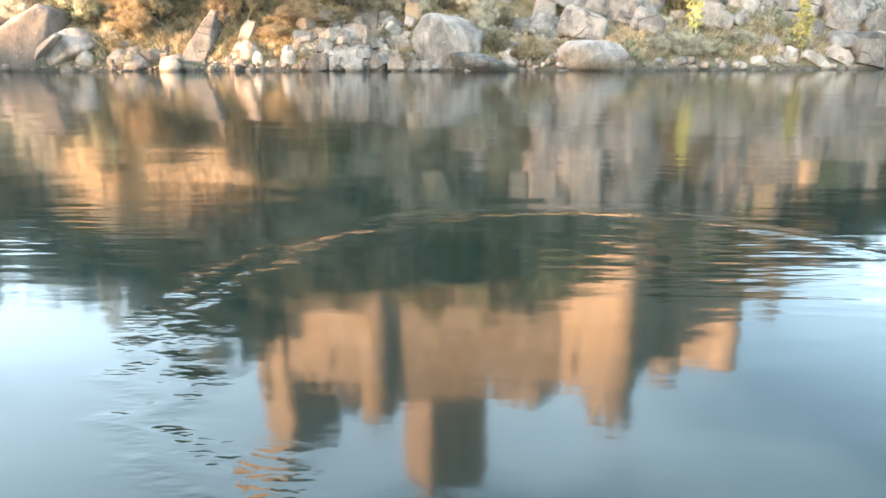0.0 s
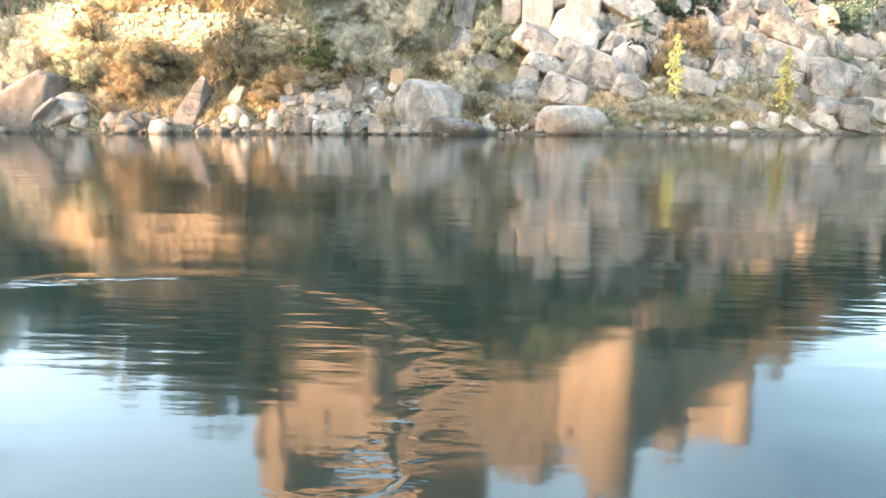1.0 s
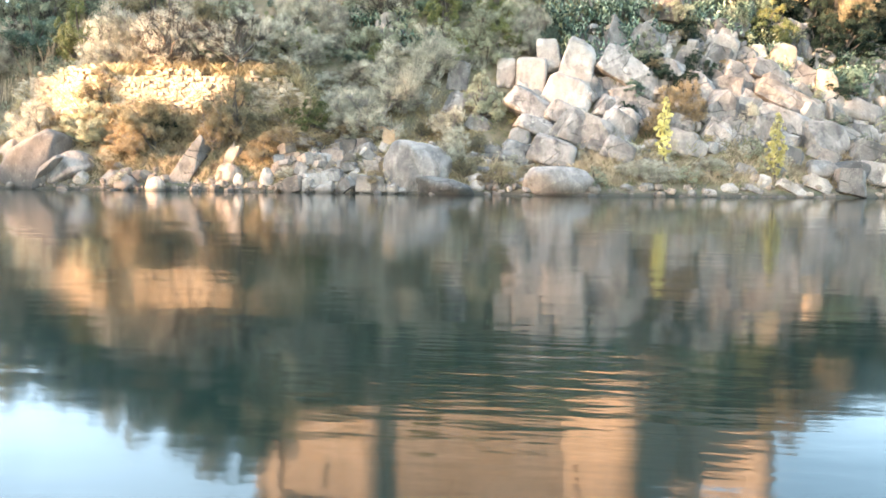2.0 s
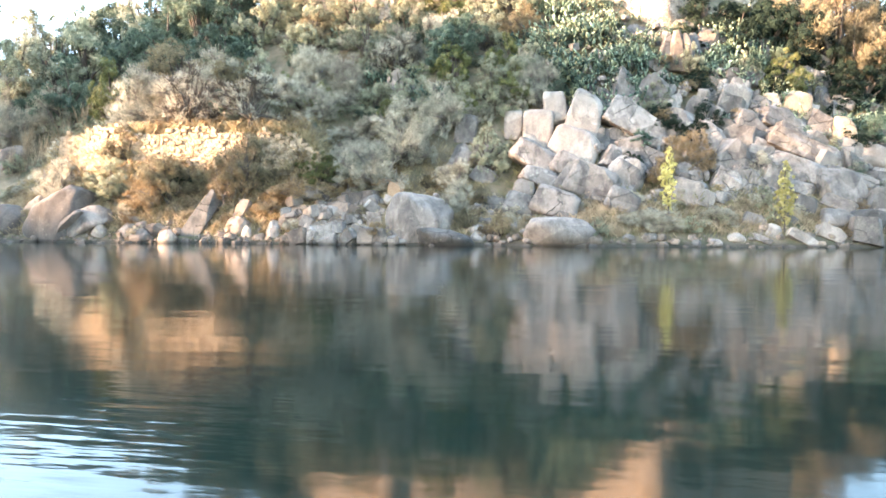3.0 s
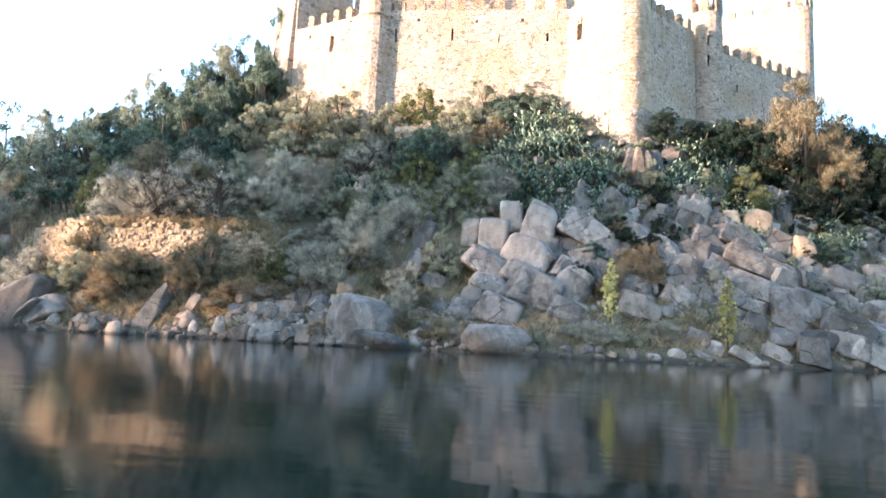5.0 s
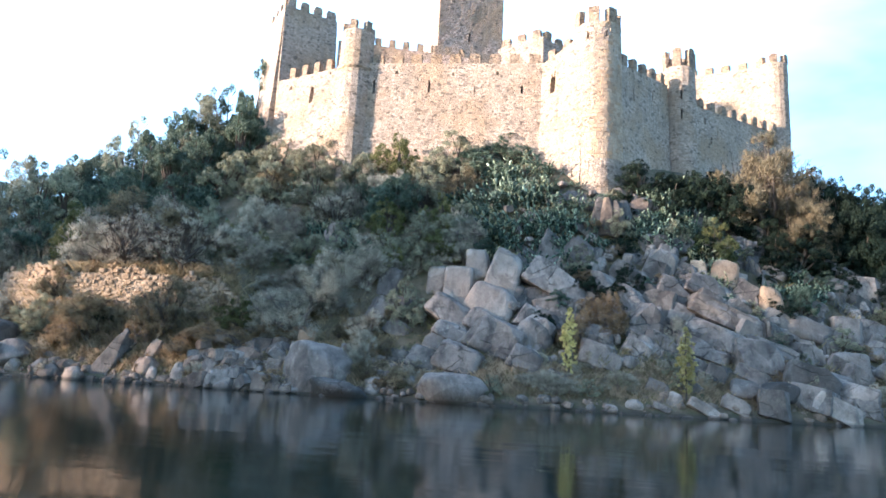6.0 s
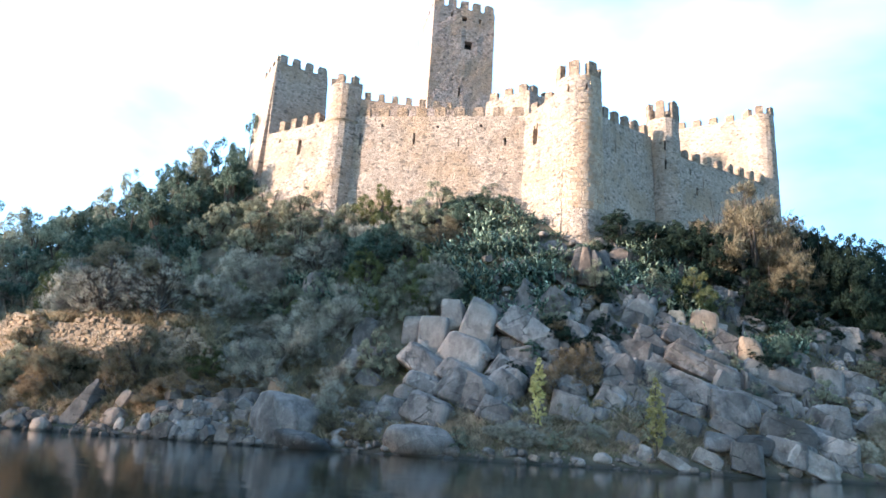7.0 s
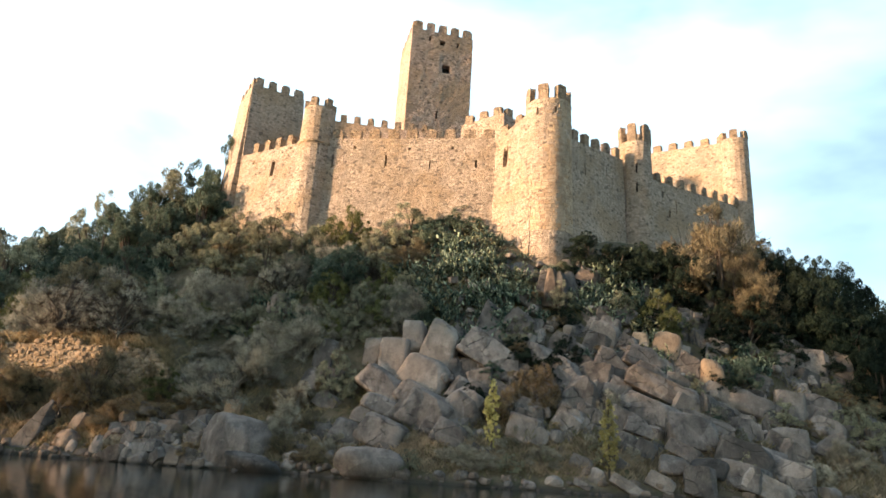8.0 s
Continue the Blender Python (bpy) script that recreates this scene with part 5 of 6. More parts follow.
def build_cactus(seed, mat, label):
    """A clump of jointed oval pads."""
    rnd = random.Random(seed)
    root = new("prickly_pear")
    unit = bmesh.new()
    bmesh.ops.create_icosphere(unit, subdivisions=1, radius=0.5)
    uv, uf = [v.co.copy() for v in unit.verts], [[v.index for v in f.verts] for f in unit.faces]
    unit.free()
    verts, faces = [], []

    def pad(base, way, size, depth):
        spin = way.to_track_quat("Z", "Y").to_matrix().to_4x4() @ pose(0, 0, 0, 0, 0, rnd.uniform(0, 180))
        m = Matrix.Translation(base) @ spin @ Matrix.Diagonal((size * 0.46, size * 0.14, size, 1)) @ Matrix.Translation((0, 0, 0.48))
        k = len(verts)
        verts.extend(tuple(m @ v) for v in uv)
        faces.extend([k + i for i in f] for f in uf)
        if depth:
            tip = base + way * size * 0.93
            for _ in range(rnd.choice((1, 1, 2, 2))):
                pad(tip, (way + Vector((rnd.gauss(0, 0.8), rnd.gauss(0, 0.8), rnd.uniform(0.0, 0.4)))).normalized(), size * rnd.uniform(0.78, 0.98), depth - 1)

    for _ in range(36):
        a, r = rnd.uniform(0, math.tau), math.sqrt(rnd.random()) * 0.85
        pad(Vector((r * math.cos(a), r * math.sin(a), -0.1)), Vector((rnd.gauss(0, 0.5), rnd.gauss(0, 0.5), 1)).normalized(), rnd.uniform(0.19, 0.28), rnd.choice((2, 3, 4)))
    tagged(part("growth", mesh_of("growth", verts, faces, mat, True), root), kind="stuff")
    return tagged(root, label, "cactus")


def build_poplar(seed, label):
    rng, rnd = np.random.default_rng(seed), random.Random(seed)
    root = new("poplar_tree")
    cs, rs = [], []
    for k in range(26):
        z = 0.5 + 2.85 * k / 25
        w = 0.40 * math.sin(math.pi * min(1, 0.12 + 0.86 * k / 25)) ** 0.9
        a = rnd.uniform(0, math.tau)
        cs.append((w * 0.6 * math.cos(a), w * 0.6 * math.sin(a), z))
        rs.append(0.10 + w * 0.42)
    cs, rs = np.array(cs), np.array(rs)
    part("crown", leaf_mesh("crown", leaf_cloud(rng, cs, rs, 2600, 0.10, 0.07, 0.2), LEAF_POPLAR), root)
    verts, faces = [], []
    tube(verts, faces, [Vector((0, 0, -0.2)), Vector((0.02, 0, 1.0)), Vector((-0.02, 0.02, 2.2)), Vector((0, 0, 3.7))], [0.05, 0.04, 0.025, 0.006], 6)
    for k in range(14):
        c = Vector(cs[k * 25 // 14])
        tube(verts, faces, [Vector((0, 0, c.z - 0.35)), c], [0.016, 0.005], 4)
    part("trunk", mesh_of("trunk", verts, faces, BARK, True), root)
    return tagged(root, label, "tree")


PLANTS = {}
MAKERS = {
    "evergreen": lambda s: build_plant("evergreen_tree", "dense dark evergreen tree on the hillside", "tree", s, LEAF_DARK, BARK, 24, 0.76, 1.75, 0.12, 21000, 0.046, 3, 0.6, 0.85, 0.36),
    "olive": lambda s: build_plant("olive_bush", "grey-olive leafy bush on the slope", "bush", s, LEAF_OLIVE, BARK, 22, 0.76, 1.55, 0.08, 18000, 0.042, 4, 0.5, 0.85, 0.34, 40, feather=0.2),
    "fresh": lambda s: build_plant("green_bush", "yellow-green leafy bush on the slope", "bush", s, LEAF_FRESH, BARK, 18, 0.74, 1.3, 0.05, 14000, 0.05, 4, 0.55, 0.85, 0.36),
    "grey": lambda s: build_plant("bare_shrub", "greyish leafless feathery shrub", "shrub", s, LEAF_GREY, TWIG, 24, 0.76, 1.35, 0.1, 15000, 0.045, 6, 0.15, 0.85, 0.34, 420, feather=0.85),
    "rust": lambda s: build_plant("rusty_shrub", "orange-brown autumn shrub on the bank", "shrub", s, LEAF_RUST, TWIG, 20, 0.74, 1.3, 0.15, 13000, 0.042, 5, 0.3, 0.85, 0.34, 160, feather=0.4),
    "holm": lambda s: build_plant("holm_oak", "dense evergreen tree with shade put into its blackish-green leaves", "tree", s, LEAF_SHADED, BARK, 24, 0.76, 1.75, 0.1, 24000, 0.042, 3, 0.6, 0.85, 0.36),
    "gold": lambda s: build_plant("tamarisk_tree", "tall feathery tamarisk turned golden tan", "tree", s, LEAF_GOLD, BARK, 24, 0.74, 1.75, 0.3, 20000, 0.042, 4, 0.3, 0.85, 0.34, 200, feather=0.6),
    "bare": lambda s: build_plant("bare_tree", "small leafless grey tree with a dark crooked trunk", "tree", s, LEAF_GREY, BARK, 24, 0.80, 2.1, 0.55, 6000, 0.045, 3, 0.1, 0.9, 0.34, 900, 0.42, feather=0.9),
    "pine": lambda s: build_plant("pine_tree", "tall umbrella pine added unseen to shade the island", "tree", s, LEAF_DARK, BARK, 20, 0.85, 1.95, 1.5, 9000, 0.10, 1, 0.3, 0.5, 0.34, 0, 1.45),
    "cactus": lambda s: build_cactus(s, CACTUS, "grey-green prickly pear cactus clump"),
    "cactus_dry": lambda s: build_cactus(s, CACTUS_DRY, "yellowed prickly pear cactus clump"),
    "poplar": lambda s: build_poplar(s, "young poplar with pale yellow autumn leaves"),
}


def plant(kind, x, y, size, tall=1.0, seed=0, z=None):
    """A plant of that half-width on the ground; tall stretches its height. Four shapes of each kind."""
    s = seed % 4
    turn = (seed * 83) % 360
    m = pose(x, y, (rough_ground(x, y) if z is None else z) - 0.08 * size, 0, 0, turn) @ Matrix.Diagonal((size, size, size * tall, 1))
    if (kind, s) not in PLANTS:
        PLANTS[kind, s] = MAKERS[kind](s * 11 + len(kind))
        PLANTS[kind, s].matrix_basis = m
        return PLANTS[kind, s]
    src = PLANTS[kind, s]
    made = copy_thing(src, Matrix.Identity(4))
    made.matrix_basis = m
    return made


plant("poplar", 15.1, 47.7, 1.32, 1.00, 0)
plant("poplar", 22.1, 47.6, 1.33, 1.00, 1)
plant("evergreen", -56.2, 70.0, 4.88, 1.49, 2)
plant("olive", -49.4, 70.0, 4.40, 1.53, 3)
plant("evergreen", -42.9, 68.0, 3.51, 1.60, 4)
plant("evergreen", -39.7, 69.0, 3.85, 1.34, 5)
plant("olive", -35.1, 68.0, 3.77, 1.59, 6)
plant("evergreen", -31.9, 68.0, 3.75, 1.44, 7)
plant("evergreen", -28.9, 68.0, 3.63, 1.60, 8)
plant("olive", -26.9, 69.0, 4.08, 1.63, 9)
plant("evergreen", -25.2, 70.0, 3.61, 1.76, 10)
plant("evergreen", -23.3, 72.0, 3.17, 2.47, 11)
plant("evergreen", -21.7, 68.0, 3.47, 1.63, 12)
plant("olive", -40.2, 65.0, 3.98, 1.29, 13)
plant("evergreen", -34.7, 64.0, 3.86, 0.99, 14)
plant("evergreen", -30.7, 64.0, 3.83, 0.98, 15)
plant("evergreen", -26.9, 64.0, 3.46, 1.14, 16)
plant("evergreen", -24.5, 65.0, 3.15, 1.38, 17)
plant("olive", -43.5, 64.0, 4.32, 1.34, 18)
plant("evergreen", -38.2, 60.0, 3.64, 1.09, 19)
plant("fresh", -32.6, 58.0, 2.59, 1.60, 20)
plant("olive", -47.8, 64.0, 4.36, 1.38, 21)
plant("evergreen", -23.1, 61.0, 3.23, 1.03, 22)
plant("evergreen", -28.6, 60.0, 3.23, 0.93, 23)
plant("grey", -24.2, 53.5, 3.70, 1.09, 24)
plant("grey", -20.6, 55.2, 3.50, 1.06, 25)
plant("grey", -27.3, 53.9, 2.50, 1.19, 26)
plant("olive", -20.8, 63.8, 3.52, 1.08, 27)
plant("olive", -16.3, 67.2, 3.35, 0.82, 28)
plant("olive", -11.7, 65.3, 3.20, 0.94, 29)
plant("olive", -14.6, 61.9, 2.77, 1.16, 30)
plant("grey", -13.1, 58.1, 2.82, 1.21, 31)
plant("grey", -9.5, 57.1, 2.47, 1.19, 32)
plant("fresh", -14.7, 55.3, 1.46, 1.38, 33)
plant("grey", -10.7, 53.7, 2.09, 1.00, 34)
plant("olive", -7.2, 55.6, 2.60, 0.82, 35)
plant("gold", -15.9, 53.5, 2.13, 0.86, 36)
plant("olive", -17.4, 56.4, 2.27, 1.15, 37)
plant("olive", -8.9, 61.0, 2.67, 1.16, 38)
plant("olive", -5.9, 62.7, 2.73, 1.16, 39)
plant("grey", -5.3, 58.9, 2.27, 1.48, 40)
plant("cactus", -9.9, 63.2, 2.15, 1.15, 41)
plant("cactus_dry", -6.1, 59.1, 1.68, 1.15, 42)
plant("cactus", -22.2, 61.6, 1.87, 1.15, 43)
plant("cactus", -18.9, 59.1, 1.76, 1.15, 44)
plant("cactus_dry", -7.5, 66.6, 1.95, 1.15, 45)
plant("cactus", -4.8, 60.5, 2.01, 1.15, 46)
plant("cactus", -12.7, 63.3, 1.86, 1.15, 47)
plant("fresh", -2.7, 64.7, 3.08, 1.12, 48)
plant("olive", 2.9, 66.3, 3.09, 0.94, 49)
plant("olive", 0.9, 61.8, 3.14, 0.97, 50)
plant("grey", -2.0, 60.8, 2.34, 1.32, 51)
plant("fresh", 3.7, 58.5, 2.03, 1.39, 52)
plant("fresh", -0.6, 56.9, 1.76, 1.37, 53)
plant("olive", 2.6, 55.9, 2.29, 1.03, 54)
plant("grey", 6.3, 56.4, 2.28, 1.33, 55)
plant("olive", -0.2, 55.2, 2.05, 0.86, 56)
plant("evergreen", 4.8, 66.5, 2.52, 1.02, 57)
plant("evergreen", 7.8, 68.3, 2.57, 0.76, 58)
plant("cactus_dry", 7.6, 59.9, 2.16, 1.15, 59)
plant("cactus", 8.4, 64.0, 2.62, 1.15, 60)
plant("cactus", 10.9, 63.3, 2.56, 1.15, 61)
plant("cactus", 10.7, 59.4, 2.37, 1.15, 62)
plant("cactus", 12.8, 60.1, 2.38, 1.15, 63)
plant("cactus", 13.7, 62.3, 2.20, 1.15, 64)
plant("cactus", 14.2, 58.9, 2.04, 1.15, 65)
plant("cactus", 10.3, 66.5, 2.42, 1.10, 66)
plant("cactus_dry", 8.9, 68.3, 1.88, 0.98, 67)
plant("cactus", 13.1, 58.3, 1.77, 1.15, 68)
plant("evergreen", 7.7, 56.6, 1.59, 0.98, 70)
plant("cactus", 20.7, 63.0, 1.88, 1.15, 72)
plant("cactus", 21.8, 61.3, 2.05, 1.10, 73)
plant("cactus", 23.1, 65.0, 2.21, 1.15, 74)
plant("cactus", 19.1, 61.1, 1.56, 1.15, 75)
plant("cactus", 17.3, 59.8, 1.53, 1.15, 76)
plant("cactus_dry", 24.4, 61.2, 1.76, 1.15, 77)
plant("cactus", 20.0, 57.9, 1.44, 0.73, 78)
plant("cactus", 22.2, 58.9, 1.21, 0.88, 79)
plant("cactus", 30.8, 61.1, 1.93, 1.10, 80)
plant("cactus", 37.8, 69.8, 1.93, 1.15, 81)
plant("cactus", 39.3, 69.2, 1.89, 1.15, 82)
plant("cactus", 25.8, 58.1, 1.39, 0.98, 83)
plant("cactus", 43.3, 77.0, 1.83, 1.15, 84)
plant("fresh", 25.8, 62.1, 2.32, 1.17, 85)
plant("olive", 29.1, 66.7, 1.25, 1.45, 86)
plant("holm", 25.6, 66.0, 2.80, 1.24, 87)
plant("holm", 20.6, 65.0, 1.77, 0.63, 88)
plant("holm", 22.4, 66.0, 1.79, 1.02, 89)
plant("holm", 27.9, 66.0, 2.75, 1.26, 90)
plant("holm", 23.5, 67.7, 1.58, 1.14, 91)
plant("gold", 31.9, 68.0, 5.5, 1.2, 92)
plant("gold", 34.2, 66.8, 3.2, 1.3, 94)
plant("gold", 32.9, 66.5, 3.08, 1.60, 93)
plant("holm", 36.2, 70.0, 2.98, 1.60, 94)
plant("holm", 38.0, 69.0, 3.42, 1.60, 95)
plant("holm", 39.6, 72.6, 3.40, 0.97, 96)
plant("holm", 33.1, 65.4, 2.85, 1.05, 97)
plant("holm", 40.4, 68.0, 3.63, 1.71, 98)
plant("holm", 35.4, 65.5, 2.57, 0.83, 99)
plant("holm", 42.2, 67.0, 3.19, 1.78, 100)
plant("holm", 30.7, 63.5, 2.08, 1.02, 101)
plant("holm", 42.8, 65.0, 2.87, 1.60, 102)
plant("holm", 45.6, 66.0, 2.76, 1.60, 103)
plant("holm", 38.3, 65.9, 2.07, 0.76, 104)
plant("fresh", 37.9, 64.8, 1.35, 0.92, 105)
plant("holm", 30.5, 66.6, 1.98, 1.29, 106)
plant("grey", -4.9, 50.0, 3.94, 0.86, 107)
plant("grey", -2.9, 51.2, 2.53, 1.11, 108)
plant("grey", -6.9, 49.8, 2.28, 0.94, 109)
plant("olive", 2.9, 51.6, 1.85, 1.20, 110)
plant("grey", 0.7, 50.0, 1.80, 0.99, 111)
plant("rust", 15.3, 51.5, 1.72, 1.20, 112)
plant("rust", 16.4, 53.9, 1.01, 1.54, 113)
plant("gold", -14.3, 47.9, 2.50, 1.05, 114)
plant("rust", -15.0, 47.4, 2.26, 1.40, 115)
plant("gold", -19.7, 46.9, 2.29, 0.94, 116)
plant("rust", -21.1, 46.4, 1.86, 1.03, 117)
plant("fresh", -8.9, 48.7, 1.84, 0.85, 118)
plant("rust", -6.4, 49.2, 2.24, 0.70, 119)
plant("rust", -9.6, 47.4, 2.38, 0.51, 120)
plant("rust", -11.9, 47.0, 1.79, 0.68, 121)
plant("grey", 22.0, 53.3, 1.34, 1.27, 122)
plant("grey", 18.2, 48.2, 1.55, 0.66, 123)
plant("grey", 14.4, 46.4, 1.52, 0.82, 124)
plant("grey", 1.4, 47.1, 1.67, 1.15, 125)
plant("grey", 29.1, 55.7, 1.16, 0.99, 126)
plant("grey", 34.4, 52.8, 1.39, 0.93, 127)
plant("grey", 37.0, 55.0, 1.45, 1.11, 128)
plant("gold", -24.3, 48.2, 1.76, 0.97, 129)
plant("grey", 4.3, 55.5, 1.79, 1.11, 130)
plant("grey", 5.3, 57.8, 1.53, 1.60, 131)
plant("evergreen", -45.9, 61.4, 3.54, 1.05, 134)
plant("grey", -43.6, 58.6, 2.86, 1.60, 135)
plant("grey", -28.8, 47.4, 2.21, 1.19, 136)
plant("olive", -24.7, 46.9, 2.15, 0.90, 137)
plant("rust", -21.2, 46.8, 1.90, 1.00, 138)
plant("gold", -19.8, 47.5, 1.49, 0.98, 139)
plant("olive", -4.3, 55.7, 2.11, 1.00, 140)
plant("grey", -1.7, 54.8, 2.05, 0.99, 141)
plant("fresh", -4.9, 54.6, 1.83, 0.81, 142)
plant("grey", -6.6, 54.3, 1.83, 0.81, 143)
plant("grey", 1.5, 54.5, 1.77, 0.93, 144)
plant("grey", -1.9, 53.6, 1.55, 0.93, 145)
plant("gold", -25.6, 57.2, 3.18, 0.95, 146)
plant("gold", -19.3, 55.7, 2.76, 0.94, 147)
plant("olive", 3.1, 55.2, 1.79, 0.81, 148)
plant("fresh", -10.7, 54.5, 1.65, 1.10, 149)
plant("holm", 20.4, 66.0, 2.59, 0.84, 150)
plant("cactus", 7.0, 65.1, 2.81, 1.15, 151)
plant("cactus", 10.1, 62.6, 2.65, 1.15, 152)
plant("cactus", 22.5, 67.6, 2.06, 1.15, 154)
plant("cactus", 21.2, 65.1, 1.97, 1.15, 155)
plant("holm", 23.7, 66.0, 2.28, 0.89, 156)
plant("cactus", 25.1, 65.5, 1.94, 1.15, 157)
plant("holm", 18.6, 59.5, 1.36, 0.76, 158)
plant("holm", 30.8, 62.9, 2.05, 0.76, 159)
plant("cactus", 32.8, 62.7, 1.74, 1.15, 160)
plant("cactus", 31.8, 63.5, 1.49, 1.15, 161)
plant("bare", -19.8, 49.6, 2.72, 1.03, 162)
plant("bare", -14.9, 49.8, 3.11, 0.87, 163)
plant("bare", -5.7, 58.0, 2.73, 0.71, 164)
plant("grey", -8.2, 53.0, 2.26, 0.69, 165)
# dark tree stands in for the shade of a hollow in the bank
plant("holm", -19.4, 47.3, 1.47, 0.82, 167)
plant("cactus", 5.7, 60.9, 2.61, 1.15, 169)
plant("cactus", 8.3, 58.8, 2.35, 1.15, 170)
plant("cactus", 9.6, 61.9, 2.62, 1.15, 171)
plant("cactus", 11.9, 60.0, 2.37, 1.15, 172)
plant("cactus", 13.5, 62.4, 2.27, 1.15, 173)
plant("cactus", 15.2, 60.7, 1.99, 1.15, 174)
plant("cactus", 10.0, 57.9, 1.92, 1.15, 175)
plant("cactus", 12.6, 58.8, 1.81, 1.15, 176)
plant("cactus", 21.8, 64.6, 2.47, 1.15, 177)
plant("cactus", 23.6, 63.9, 2.22, 1.15, 178)
plant("cactus", 20.3, 61.9, 1.98, 1.15, 179)
plant("cactus", 25.3, 62.5, 1.52, 1.15, 180)
plant("cactus_dry", 26.6, 62.8, 1.34, 1.15, 181)
plant("cactus", 21.5, 58.0, 1.69, 0.98, 182)
plant("cactus", 33.0, 62.6, 1.74, 1.15, 183)
plant("cactus", 39.3, 69.4, 1.91, 1.15, 184)
plant("cactus", 43.2, 76.7, 2.14, 1.15, 185)
plant("olive", 5.5, 58.3, 2.15, 0.89, 186)
plant("holm", 22.8, 65.4, 2.78, 0.83, 188)
plant("grey", -0.8, 53.6, 2.41, 1.21, 191)
plant("grey", -4.2, 53.1, 2.20, 1.04, 192)
plant("olive", 4.1, 57.0, 2.29, 0.90, 195)
plant("grey", -45.0, 61.8, 3.47, 1.36, 196)
plant("olive", -46.0, 60.0, 2.54, 1.29, 197)
plant("grey", -39.5, 59.2, 2.28, 1.60, 198)
plant("grey", -13.6, 55.0, 2.35, 1.19, 199)
plant("rust", 16.6, 52.3, 2.15, 1.21, 200)
plant("rust", 17.5, 52.9, 1.61, 1.60, 201)
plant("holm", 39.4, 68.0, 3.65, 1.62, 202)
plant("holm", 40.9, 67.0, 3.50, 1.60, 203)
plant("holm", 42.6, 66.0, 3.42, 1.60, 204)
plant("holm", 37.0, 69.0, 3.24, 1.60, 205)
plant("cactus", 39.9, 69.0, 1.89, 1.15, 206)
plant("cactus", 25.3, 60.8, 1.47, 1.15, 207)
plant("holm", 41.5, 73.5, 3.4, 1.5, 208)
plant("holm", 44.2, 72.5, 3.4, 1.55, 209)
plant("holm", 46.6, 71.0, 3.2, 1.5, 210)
plant("cactus", -22.3, 62.3, 2.0, 1.4, 211)
plant("cactus", -23.5, 65.3, 1.9, 1.4, 212)
plant("cactus", -7.3, 58.4, 1.7, 1.2, 213)
plant("cactus", -5.0, 57.1, 1.8, 1.2, 214)
plant("cactus", -2.3, 55.3, 1.8, 1.2, 215)
plant("cactus_dry", -4.0, 57.8, 1.5, 1.2, 216)
plant("evergreen", -0.9, 58.8, 3.2, 1.0, 217)
plant("evergreen", -5.5, 61.7, 2.3, 1.0, 218)
plant("evergreen", 7.7, 65.7, 2.0, 0.9, 219)
plant("gold", -13.9, 62.9, 2.4, 0.9, 220)
plant("olive", -15.7, 61.9, 2.2, 0.9, 221)
plant("gold", 4.5, 63.4, 2.2, 0.85, 222)
plant("olive", -10.9, 63.1, 2.0, 0.9, 223)
plant("fresh", 4.4, 56.0, 2.2, 1.0, 225)
plant("fresh", 0.6, 54.7, 1.6, 1.0, 226)
plant("olive", 2.4, 55.8, 1.8, 0.9, 227)
plant("grey", -3.6, 54.1, 2.0, 0.8, 228)
plant("grey", -9.2, 55.8, 2.0, 0.8, 229)
plant("cactus_dry", 25.4, 59.4, 1.4, 1.1, 231)
plant("cactus_dry", 24.4, 59.3, 1.2, 1.1, 232)
plant("cactus_dry", 8.5, 56.5, 1.8, 1.3, 233)
plant("cactus_dry", 8.3, 58.4, 1.8, 1.3, 234)
plant("cactus", 10.8, 55.9, 1.9, 1.2, 235)
plant("cactus", 12.9, 57.2, 2.0, 1.2, 236)
plant("cactus", 32.5, 61.6, 1.6, 1.1, 237)
plant("cactus", 31.7, 61.6, 1.4, 1.1, 238)
plant("cactus", 41.4, 73.4, 1.7, 1.1, 239)


def dead_branch(foot, tip, thick, label):
    """A bare broken limb that leans on the bank, with two stubs."""
    a, b = Vector(foot), Vector(tip)
    verts, faces = [], []
    bow = Vector((0.05, -0.04, 0.06))
    tube(verts, faces, [a, a.lerp(b, 0.35) + bow, a.lerp(b, 0.7) + bow * 0.5, b], [thick, thick * 0.85, thick * 0.6, thick * 0.3], 7)
    for f, side in ((0.5, 0.35), (0.72, -0.28)):
        p = a.lerp(b, f)
        tube(verts, faces, [p, p + Vector((side, -0.1, 0.3))], [thick * 0.4, thick * 0.12], 5)
    tagged(new("dead_branch", mesh_of("dead_branch", verts, faces, TWIG, True)), label, "branch")


dead_branch((-16.49, 46.30, 1.22), (-15.57, 46.30, 3.58), 0.11, "weathered grey dead limb leaning on the bank")
dead_branch((-14.54, 46.60, 1.67), (-13.75, 46.60, 3.44), 0.09, "broken reddish dead limb in the dry grass")


